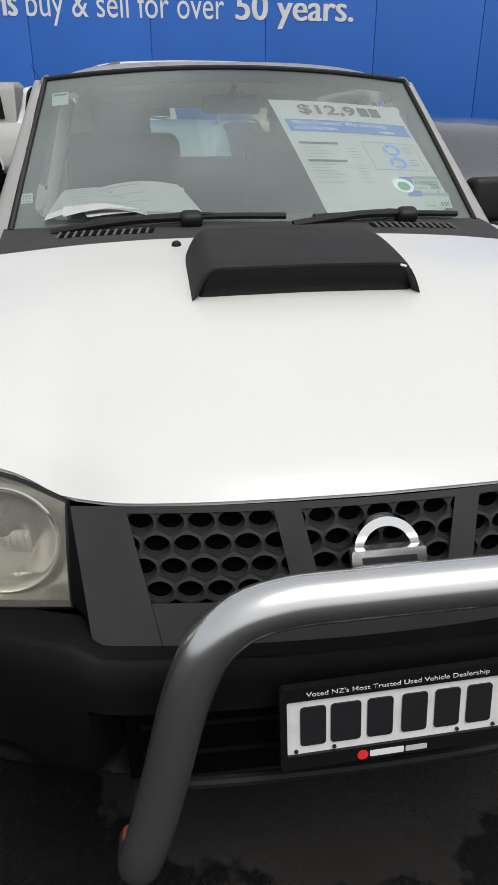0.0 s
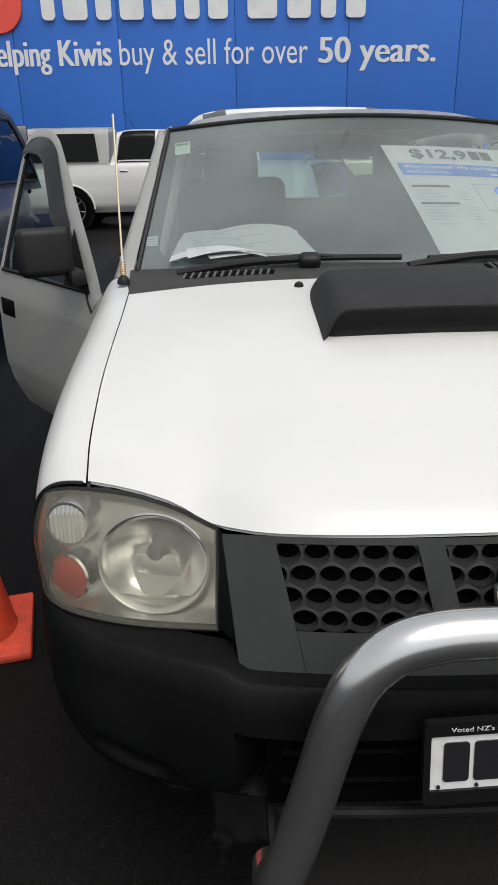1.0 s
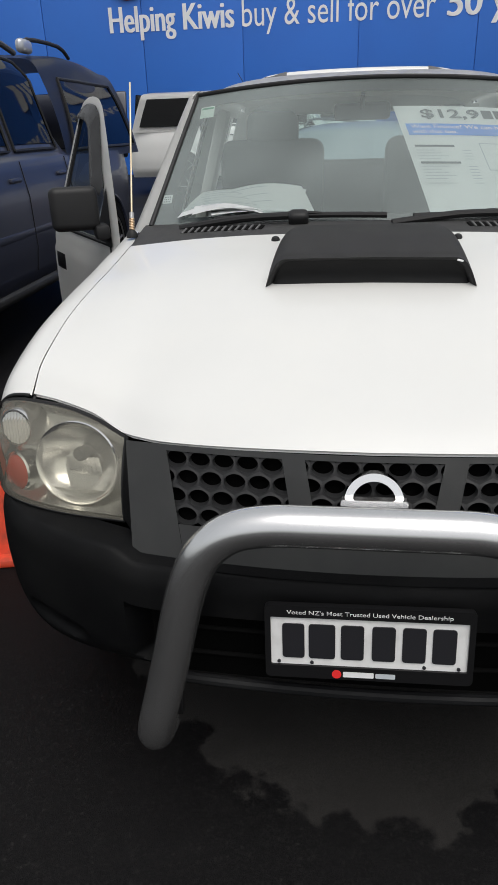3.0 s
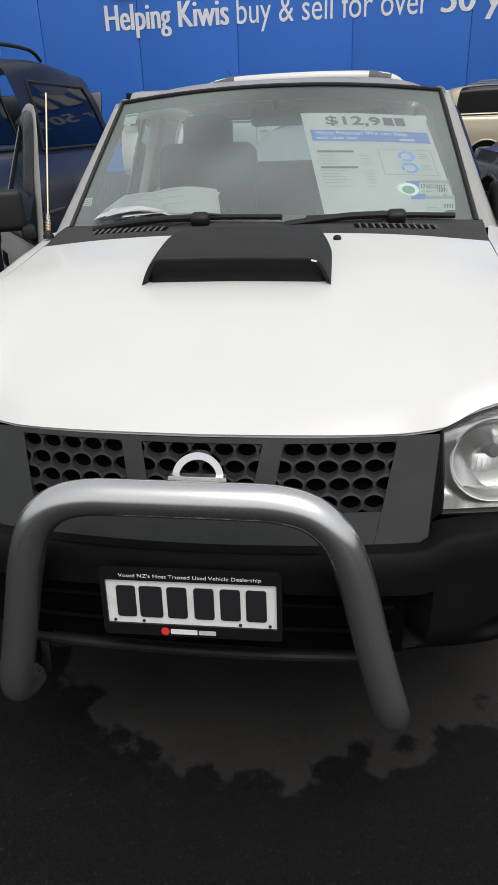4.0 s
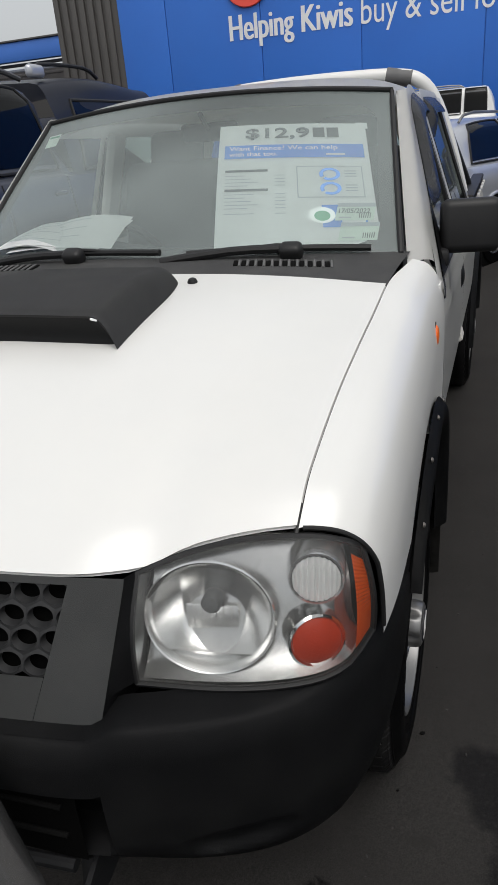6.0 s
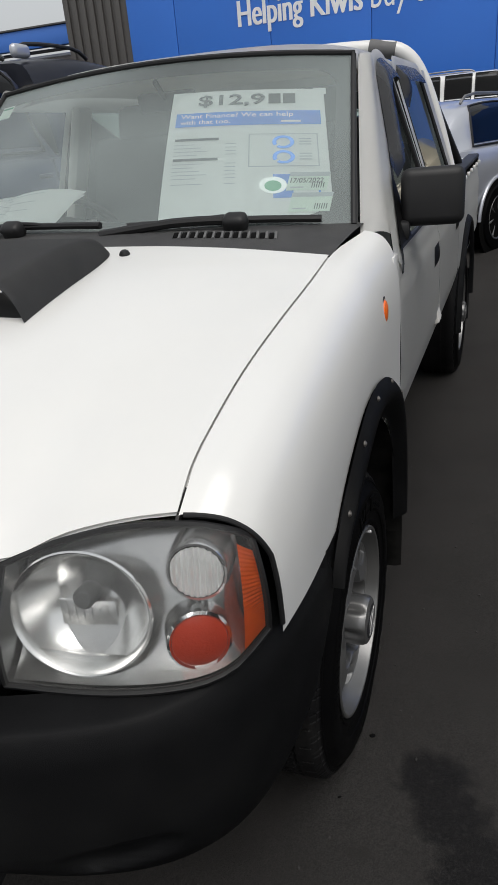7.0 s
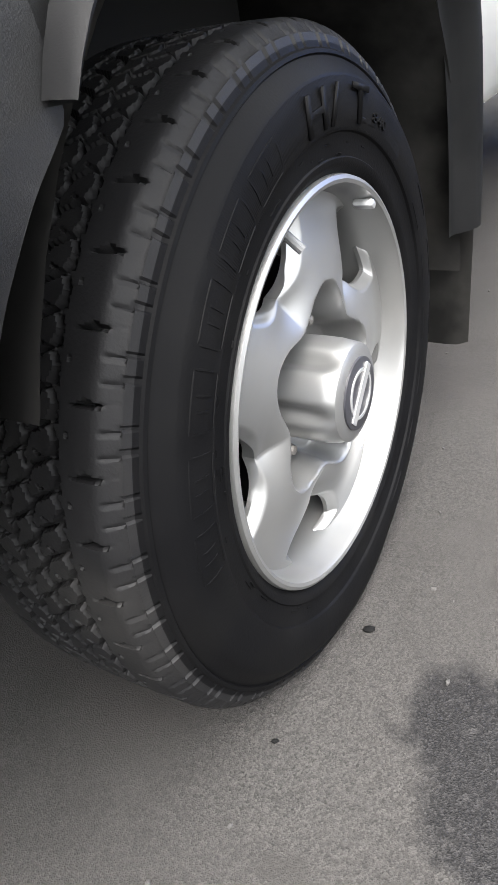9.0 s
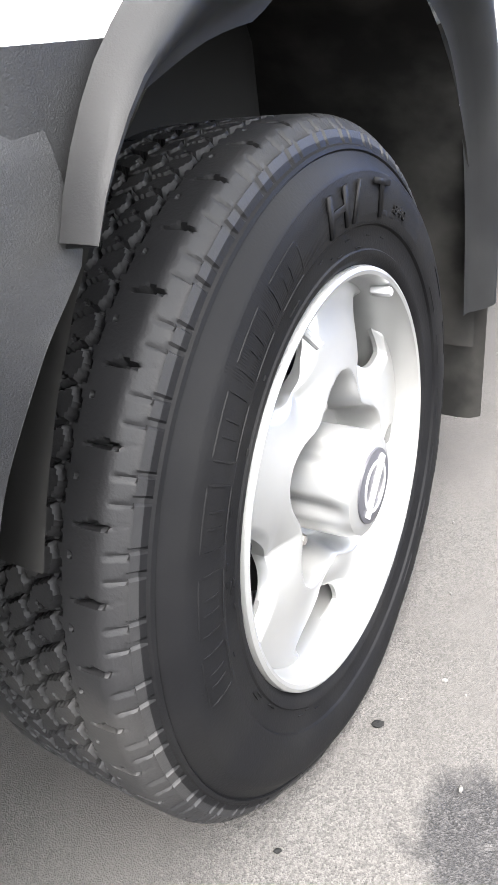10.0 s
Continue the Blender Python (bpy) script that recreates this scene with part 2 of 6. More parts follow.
def asphalt():
    """Worn dry asphalt with aggregate, damp in front of the truck and in a few patches."""
    m = bpy.data.materials.new("asphalt")
    m.use_nodes = True
    n, l = m.node_tree.nodes, m.node_tree.links
    p = n["Principled BSDF"]
    co = n.new("ShaderNodeTexCoord")

    def tex(kind, scale, detail=4):
        t = n.new(kind)
        t.inputs["Scale"].default_value = scale
        if kind == "ShaderNodeTexNoise":
            t.inputs["Detail"].default_value = detail
        l.new(co.outputs["Object"], t.inputs["Vector"])
        return t

    def math_node(op, a, b):
        k = n.new("ShaderNodeMath")
        k.operation = op
        for i, v in enumerate((a, b)):
            if isinstance(v, (int, float)):
                k.inputs[i].default_value = v
            else:
                l.new(v, k.inputs[i])
        return k.outputs[0]

    def ramp(src, lo, hi, c0, c1):
        r = n.new("ShaderNodeValToRGB")
        r.color_ramp.elements[0].position, r.color_ramp.elements[1].position = lo, hi
        r.color_ramp.elements[0].color, r.color_ramp.elements[1].color = c0, c1
        l.new(src, r.inputs[0])
        return r.outputs[0]

    def mixed(f, a, b):
        k = n.new("ShaderNodeMix")
        k.data_type = "RGBA"
        l.new(f, k.inputs[0])
        for i, v in ((6, a), (7, b)):
            if isinstance(v, tuple):
                k.inputs[i].default_value = v
            else:
                l.new(v, k.inputs[i])
        return k.outputs[2]

    grains, fine, broad = tex("ShaderNodeTexVoronoi", 480), tex("ShaderNodeTexNoise", 700, 4), tex("ShaderNodeTexNoise", 1.7, 6)
    stones = ramp(grains.outputs["Color"], 0.1, 0.95, (0.0115, 0.01092, 0.01035, 1), (0.0575, 0.05428, 0.05129, 1))
    base = mixed(ramp(broad.outputs[0], 0.35, 0.7, (0, 0, 0, 1), (1, 1, 1, 1)), stones, (0.02829, 0.02669, 0.02546, 1))
    base = mixed(math_node("MULTIPLY", fine.outputs[0], 0.5), base, (0.02122, 0.01999, 0.01886, 1))
    spots = ramp(tex("ShaderNodeTexNoise", 9, 2).outputs[0], 0.70, 0.74, (0, 0, 0, 1), (1, 1, 1, 1))
    base = mixed(math_node("MULTIPLY", spots, 0.6), base, (0.02357, 0.02216, 0.02075, 1))
    streaks = ramp(tex("ShaderNodeTexNoise", 3.1, 9).outputs[0], 0.45, 0.75, (0, 0, 0, 1), (1, 1, 1, 1))
    base = mixed(math_node("MULTIPLY", streaks, 0.35), base, (0.0132, 0.01226, 0.01179, 1))
    # damp: everything ahead of a ragged line, and single patches
    xyz = n.new("ShaderNodeSeparateXYZ")
    l.new(co.outputs["Object"], xyz.inputs[0])
    edge, mottle = tex("ShaderNodeTexNoise", 6.5, 9), tex("ShaderNodeTexNoise", 26, 6)
    wander = math_node("MULTIPLY", math_node("SUBTRACT", edge.outputs[0], 0.5), 0.62)
    ahead = math_node("SUBTRACT", math_node("SUBTRACT", -0.13, xyz.outputs[1]), wander)
    right = math_node("MULTIPLY", math_node("SUBTRACT", xyz.outputs[0], 0.20), -0.46)
    far_right = math_node("MULTIPLY", math_node("SUBTRACT", xyz.outputs[0], 0.80), 2.2)
    left = math_node("MULTIPLY", math_node("SUBTRACT", -0.22, xyz.outputs[0]), -1.0)
    ahead = math_node("SUBTRACT", math_node("SUBTRACT", ahead, math_node("MINIMUM", right, 0.0)), math_node("MINIMUM", left, 0.0))
    ahead = math_node("SUBTRACT", ahead, math_node("MAXIMUM", far_right, 0.0))
    # Left of the truck: damp, and the dark pickup's shade painted in with it.
    west = math_node("SUBTRACT", math_node("SUBTRACT", -0.86, xyz.outputs[0]), wander)
    damp = math_node("MAXIMUM", ahead, west)
    wet = ramp(math_node("ADD", math_node("MULTIPLY", damp, 7.0), 0.5), 0.40, 0.62, (0, 0, 0, 1), (1, 1, 1, 1))
    patch = None
    for cx, cy, r in ((1.075, 0.60, 0.085), (1.12, 0.49, 0.085), (1.20, 0.36, 0.13), (1.30, 0.95, 0.06), (1.32, 0.05, 0.16)):
        dx, dy = math_node("SUBTRACT", xyz.outputs[0], cx), math_node("SUBTRACT", xyz.outputs[1], cy)
        d = math_node("SQRT", math_node("ADD", math_node("MULTIPLY", dx, dx), math_node("MULTIPLY", dy, dy)), 0)
        one = math_node("SUBTRACT", r, math_node("ADD", d, math_node("MULTIPLY", wander, 0.22)))
        patch = one if patch is None else math_node("MAXIMUM", patch, one)
    patch = math_node("ADD", patch, math_node("MULTIPLY", math_node("SUBTRACT", mottle.outputs[0], 0.5), 0.16))
    stain = ramp(math_node("ADD", math_node("MULTIPLY", patch, 9.0), 0.5), 0.35, 0.75, (0, 0, 0, 1), (1, 1, 1, 1))
    wet = math_node("MAXIMUM", wet, math_node("MULTIPLY", stain, 0.85))
    # Pale specks: visible stones, and the glints of wet ground put into the colour.
    gravel_glints = tex("ShaderNodeTexVoronoi", 150)
    wet_colour = mixed(ramp(grains.outputs["Color"], 0.45, 0.95, (0, 0, 0, 1), (1, 1, 1, 1)), (0.0028, 0.0027, 0.0029, 1), (0.0170, 0.0162, 0.0165, 1))
    wet_colour = mixed(ramp(gravel_glints.outputs["Color"], 0.80, 0.95, (0, 0, 0, 1), (0.6, 0.6, 0.6, 1)), wet_colour, (0.0260, 0.0245, 0.0240, 1))
    l.new(mixed(wet, base, wet_colour), p.inputs["Base Color"])
    l.new(math_node("SUBTRACT", 0.88, math_node("MULTIPLY", wet, 0.34)), p.inputs["Roughness"])
    p.inputs["Specular IOR Level"].default_value = 0.12
    b = n.new("ShaderNodeBump")
    b.inputs["Strength"].default_value, b.inputs["Distance"].default_value = 0.55, 0.0016
    l.new(math_node("ADD", grains.outputs["Distance"], fine.outputs[0]), b.inputs["Height"])
    l.new(b.outputs[0], p.inputs["Normal"])
    return m


ASPHALT = asphalt()


# ---- mesh helpers ----
def curve_through(xs, ys):
    """A smooth monotone curve through points."""
    xs, ys = np.array(xs, float), np.array(ys, float)
    h, d = np.diff(xs), np.diff(ys) / np.diff(xs)
    m = np.zeros(len(xs))
    m[0], m[-1] = d[0], d[-1]
    for i in range(1, len(xs) - 1):
        if d[i - 1] * d[i] > 0:
            w1, w2 = 2 * h[i] + h[i - 1], h[i] + 2 * h[i - 1]
            m[i] = (w1 + w2) / (w1 / d[i - 1] + w2 / d[i])

    def f(x):
        x = min(max(x, xs[0]), xs[-1])
        i = min(int(np.searchsorted(xs, x, side="right")) - 1, len(xs) - 2)
        t = (x - xs[i]) / h[i]
        return float((1 + 2 * t) * (1 - t) ** 2 * ys[i] + t * (1 - t) ** 2 * h[i] * m[i] + t * t * (3 - 2 * t) * ys[i + 1] + t * t * (t - 1) * h[i] * m[i + 1])

    return f


def part(name, bm, mat, parent=None, label="", smooth=True, angle=35):
    """Links a bmesh as one mesh object, under a thing or a part."""
    bmesh.ops.recalc_face_normals(bm, faces=bm.faces[:]) if len(bm.faces) < 40000 else None
    me = bpy.data.meshes.new(name)
    bm.to_mesh(me)
    bm.free()
    me.materials.append(mat)
    if smooth:
        me.shade_smooth()
        me.set_sharp_from_angle(angle=radians(angle))
    ob = new(name, me)
    if parent:
        ob.parent = parent
    if label:
        tagged(ob, label)
    return ob


def thing(name, label, category, group="", kind="", at=(0, 0, 0)):
    ob = new(name)
    ob.location = at
    return tagged(ob, label, category, group, kind)


def sheet(f, nu, nv, thick=0.0, bm=None):
    """A grid f(u, v) for u, v in 0..1, given a thickness on its back."""
    bm = bm or bmesh.new()
    rows = [[bm.verts.new(f(i / nu, j / nv)) for j in range(nv + 1)] for i in range(nu + 1)]
    faces = [bm.faces.new((rows[i][j], rows[i + 1][j], rows[i + 1][j + 1], rows[i][j + 1])) for i in range(nu) for j in range(nv)]
    if thick:
        bmesh.ops.solidify(bm, geom=faces, thickness=thick)
    return bm


def box(size, at=(0, 0, 0), bevel=0.0, turn=(0, 0, 0), bm=None, seg=2):
    bm = bm or bmesh.new()
    made = bmesh.ops.create_cube(bm, size=1, matrix=pose(*at, *turn) @ Matrix.Diagonal((*size, 1)))
    if bevel:
        edges = list({e for v in made["verts"] for e in v.link_edges})
        bmesh.ops.bevel(bm, geom=edges, offset=bevel, segments=seg, profile=0.5, affect="EDGES")
    return bm


def tube(points, r, n=12, bm=None, smooth_steps=0):
    """A round bar along points."""
    bm = bm or bmesh.new()
    pts = [Vector(p) for p in points]
    if smooth_steps:
        dense = []
        for i in range(len(pts) - 1):
            p0, p1, p2, p3 = pts[max(i - 1, 0)], pts[i], pts[i + 1], pts[min(i + 2, len(pts) - 1)]
            for k in range(smooth_steps):
                t = k / smooth_steps
                dense.append(0.5 * (2 * p1 + (p2 - p0) * t + (2 * p0 - 5 * p1 + 4 * p2 - p3) * t * t + (3 * p1 - p0 - 3 * p2 + p3) * t ** 3))
        pts = dense + [pts[-1]]
    side = None
    rings = []
    for i, p in enumerate(pts):
        d = (pts[min(i + 1, len(pts) - 1)] - pts[max(i - 1, 0)]).normalized()
        side = (side - d * side.dot(d)).normalized() if side else d.orthogonal().normalized()
        other = d.cross(side)
        rr = r[i * len(r) // len(pts)] if isinstance(r, (list, tuple)) else r
        rings.append([bm.verts.new(p + rr * (math.cos(a) * side + math.sin(a) * other)) for a in (2 * math.pi * k / n for k in range(n))])
    for a, b in zip(rings, rings[1:]):
        for k in range(n):
            bm.faces.new((a[k], a[(k + 1) % n], b[(k + 1) % n], b[k]))
    bm.faces.new(rings[0][::-1])
    bm.faces.new(rings[-1])
    return bm


def lathe(profile, n=32, bm=None, m=None, caps=True):
    """Turns (radius, height) about z; then moved by m."""
    bm = bm or bmesh.new()
    m = m or Matrix.Identity(4)
    rings = [[bm.verts.new(m @ Vector((r * math.cos(a), r * math.sin(a), h))) for a in (2 * math.pi * k / n for k in range(n))] for r, h in profile]
    for a, b in zip(rings, rings[1:]):
        for k in range(n):
            bm.faces.new((a[k], a[(k + 1) % n], b[(k + 1) % n], b[k]))
    if caps:
        if profile[0][0] > 1e-5:
            bm.faces.new(rings[0][::-1])
        if profile[-1][0] > 1e-5:
            bm.faces.new(rings[-1])
    bmesh.ops.remove_doubles(bm, verts=bm.verts[:], dist=1e-6)
    return bm


def prism(outline, lift, depth, bm=None):
    """A flat outline [(a, b)] made solid: lift(a, b, d) places it, d from 0 to depth."""
    bm = bm or bmesh.new()
    front = [bm.verts.new(lift(a, b, 0)) for a, b in outline]
    back = [bm.verts.new(lift(a, b, depth)) for a, b in outline]
    bm.faces.new(front)
    bm.faces.new(back[::-1])
    for i in range(len(front)):
        j = (i + 1) % len(front)
        bm.faces.new((front[i], back[i], back[j], front[j]))
    return bm


def ring_prism(outer, inner, lift, depth, bm=None):
    """A frame between two outlines with the same number of points."""
    bm = bm or bmesh.new()
    o, i = [bm.verts.new(lift(a, b, 0)) for a, b in outer], [bm.verts.new(lift(a, b, 0)) for a, b in inner]
    p, q = [bm.verts.new(lift(a, b, depth)) for a, b in outer], [bm.verts.new(lift(a, b, depth)) for a, b in inner]
    n = len(o)
    for k in range(n):
        j = (k + 1) % n
        bm.faces.new((o[k], o[j], i[j], i[k]))
        bm.faces.new((p[k], q[k], q[j], p[j]))
        bm.faces.new((o[k], p[k], p[j], o[j]))
        bm.faces.new((i[k], i[j], q[j], q[k]))
    return bm


def rounded(x0, y0, x1, y1, r, n=4):
    out = []
    for cx, cy, a0 in ((x1 - r, y1 - r, 0), (x0 + r, y1 - r, 90), (x0 + r, y0 + r, 180), (x1 - r, y0 + r, 270)):
        out += [(cx + r * math.cos(radians(a0 + 90 * k / n)), cy + r * math.sin(radians(a0 + 90 * k / n))) for k in range(n + 1)]
    return out


def words(name, text, mat, m, width=0.0, height=0.0, depth=0.002, bold=0.0, parent=None, label=""):
    """Lettering in the built-in font, its lower left corner at m, fitted to a width and a cap height."""
    c = bpy.data.curves.new(name, "FONT")
    c.body, c.size, c.extrude, c.offset, c.resolution_u = text, 1.0, 0.0, bold, 4
    ob = bpy.data.objects.new(name, c)
    scene.collection.objects.link(ob)
    bpy.context.view_layer.update()
    me = bpy.data.meshes.new_from_object(ob.evaluated_get(bpy.context.evaluated_depsgraph_get()))
    bpy.data.objects.remove(ob)
    bpy.data.curves.remove(c)
    xs = [v.co.x for v in me.vertices]
    x0, w = min(xs), max(xs) - min(xs)
    sx, sy = width / w, (height or width / w) / (0.7 if height else 1)
    bm = bmesh.new()
    bm.from_mesh(me)
    bpy.data.meshes.remove(me)
    for v in bm.verts:
        v.co = Vector(((v.co.x - x0) * sx, v.co.y * sy, 0))
    bmesh.ops.solidify(bm, geom=bm.faces[:], thickness=-depth)
    bmesh.ops.transform(bm, matrix=m, verts=bm.verts[:])
    return part(name, bm, mat, parent, label, smooth=False)


def lerp(a, b, t):
    return a + (b - a) * t


# ---- the white truck ----
truck = thing("pickup_truck", "white double-cab pickup truck, black bumper, driver's door standing open", "pickup truck")

bon_x = curve_through([0, 0.4, 1], [0.7525, 0.7550, 0.7550])
front_y = curve_through([0, 0.2, 0.415, 0.513, 0.6, 0.7, 0.77], [-0.075, -0.069, -0.040, 0.0, 0.048, 0.082, 0.100])
front_z = curve_through([0, 0.2, 0.415, 0.513, 0.6, 0.7, 0.77], [0.952, 0.952, 0.948, 0.946, 0.974, 0.993, 1.000])
rear_y = curve_through([0, 0.5, 0.77], [0.945, 0.950, 0.968])
rear_z = curve_through([0, 0.3, 0.5, 0.77], [1.224, 1.221, 1.212, 1.186])
rise_mid = curve_through([0, 0.05, 0.1, 0.2, 0.35, 0.534, 0.75, 0.9, 1], [0, 0.12, 0.21, 0.37, 0.57, 0.765, 0.905, 0.965, 1])
rise_edge = curve_through([0, 0.07, 0.17, 0.33, 0.575, 0.79, 1], [0, 0.24, 0.40, 0.585, 0.75, 0.865, 1])


def bonnet_point(u, v):
    """u across from -1 to 1, v from the front edge back."""
    x = u * bon_x(v)
    a = abs(x)
    w = abs(u) ** 2.5
    k = lerp(rise_mid(v), rise_edge(v), w)
    return Vector((x, lerp(front_y(a), rear_y(a), v), lerp(front_z(a), rear_z(a), k)))


def bonnet_height(x, y):
    lo, hi = 0.0, 1.0
    for _ in range(24):
        mid = (lo + hi) / 2
        lo, hi = (mid, hi) if bonnet_point(x / bon_x(mid), mid).y < y else (lo, mid)
    return bonnet_point(x / bon_x(lo), lo).z


def bonnet_shell(i, j):
    u = 2 * i - 1
    v = (j - 0.06) / 0.94
    if v >= 0:
        return bonnet_point(u, v ** 1.25)
    p = bonnet_point(u, 0)
    t = -v / 0.064
    return p + Vector((0, 0.022 * t, -0.016 * t))


bonnet = part("bonnet", sheet(bonnet_shell, 60, 48), WHITE, truck)
part("bonnet_liner", sheet(lambda u, v: bonnet_shell(u, 0.06 + 0.94 * v) + Vector((0, 0.004, -0.007)), 30, 24), WHITE, bonnet)

# fenders
edge_y = [0.115, 0.16, 0.25, 0.39, 0.60, 0.79, 0.945]
fend_z = curve_through([0.09] + edge_y + [1.21], [0.994] + [bonnet_height(0.7545, y) - 0.0015 for y in edge_y] + [1.206])
fend_x = curve_through([0.09, 0.4, 0.968, 1.21], [0.756, 0.758, 0.759, 0.792])
fend_out = curve_through([0.09, 0.138, 0.3, 0.6, 1.0, 1.25], [0.866, 0.879, 0.889, 0.890, 0.886, 0.8855])
HUB_Y, HUB_Z, WHEEL_R = 0.719, 0.354, 0.375


flare_pts = [(0.358, 0.708), (0.366, 0.725), (0.402, 0.774), (0.444, 0.808), (0.501, 0.848), (0.595, 0.894), (0.66, 0.917), (0.72, 0.929), (0.79, 0.932), (0.88, 0.919), (0.98, 0.887), (1.08, 0.832), (1.14, 0.752), (1.178, 0.650), (1.197, 0.52), (1.203, 0.40)]
flare_run = [0.0]
for p, q in zip(flare_pts, flare_pts[1:]):
    flare_run.append(flare_run[-1] + math.dist(p, q))
flare_y = curve_through([r / flare_run[-1] for r in flare_run], [p[0] for p in flare_pts])
flare_z = curve_through([r / flare_run[-1] for r in flare_run], [p[1] for p in flare_pts])
arch_line = curve_through([p[0] for p in flare_pts], [p[1] for p in flare_pts])


def arch_z(y):
    """The cut of the fender, just inside the flare's outer edge."""
    return arch_line(y) - 0.014 if 0.352 < y < 1.195 else 0.0


fender_round = curve_through([0, 0.006, 0.025, 0.062, 0.118, 0.175, 0.235, 0.60], [0, 0.30, 0.58, 0.80, 0.93, 0.985, 1.0, 1.0])


def fender_point(s, v, side):
    """s from the bonnet gap down to the lower edge, v from the lamp back to the door."""
    g = s ** 1.7
    y = 0.092 + 0.046 * min(1, s * 1.6)
    y = lerp(y, 1.2035, v)
    x0, z0, x1 = fend_x(y), fend_z(y), fend_out(y)
    low = max(0.783 if y < 0.5 else 0.52, arch_z(y))
    dz = (z0 - low) * g
    return Vector((side * lerp(x0, x1, fender_round(dz)), y, z0 - dz))


for side in (-1, 1):
    fender = part("fender", sheet(lambda a, b, side=side: fender_point(a, b, side), 44, 70), WHITE, truck)
    part("fender_seal", tube([fender_point(k / 24, 0, side) + Vector((0, 0.001, -0.002)) for k in range(1, 24)], 0.0042, 8), BLACK, fender)
    gap = [fender_point(0, k / 30, side) + Vector((-0.004 * side, 0, -0.012)) for k in range(25)]
    part("shut_line", tube(gap, 0.0045, 6), BLACK, truck)
    if side == 1:
        lamp = part("side_repeater", lathe([(0.0, 0.013), (0.014, 0.0115), (0.022, 0.008), (0.026, 0.0), (0.026, -0.01)], 24, m=pose(0.8735, 1.004, 1.042, 0, 90, 0) @ Matrix.Diagonal((1.25, 0.95, 1, 1))), AMBER, truck, "oval amber side repeater lamp")
        part("bezel", lathe([(0.027, 0.004), (0.031, 0.003), (0.032, -0.008), (0.027, -0.008)], 24, m=pose(0.8735, 1.004, 1.042, 0, 90, 0) @ Matrix.Diagonal((1.25, 0.95, 1, 1)), caps=False), BLACK, lamp)


# headlamps
lamp_lo = [curve_through([0, 0.4, 0.75, 0.9, 1], c) for c in ([0.520, 0.650, 0.790, 0.842, 0.866], [-0.060, -0.042, 0.000, 0.042, 0.118], [0.770, 0.772, 0.781, 0.792, 0.803])]
lamp_hi = [curve_through([0, 0.25, 0.5, 0.75, 0.9, 1], c) for c in ([0.516, 0.600, 0.690, 0.775, 0.826, 0.848], [-0.001, 0.040, 0.066, 0.086, 0.100, 0.125], [0.939, 0.966, 0.984, 0.988, 0.978, 0.955])]


def lamp_point(u, v, side, out=0.0):
    p = Vector([lerp(lamp_lo[k](u), lamp_hi[k](u), v) for k in range(3)])
    bulge = 0.018 * math.sin(math.pi * v)
    p += Vector((0.35 * u, -1 + 0.6 * u, 0.2)).normalized() * (bulge + out)
    return Vector((p.x * side, p.y, p.z))


def lamp_edge(n, side, out=0.0, grow=0.0):
    e, g = [], grow
    e += [lamp_point(k / n, -g, side, out) for k in range(n)]
    e += [lamp_point(1, k / 8, side, out) for k in range(8)]
    e += [lamp_point(1 - k / n, 1 + g, side, out) for k in range(n)]
    e += [lamp_point(0, 1 - k / 8, side, out) for k in range(9)]
    return e


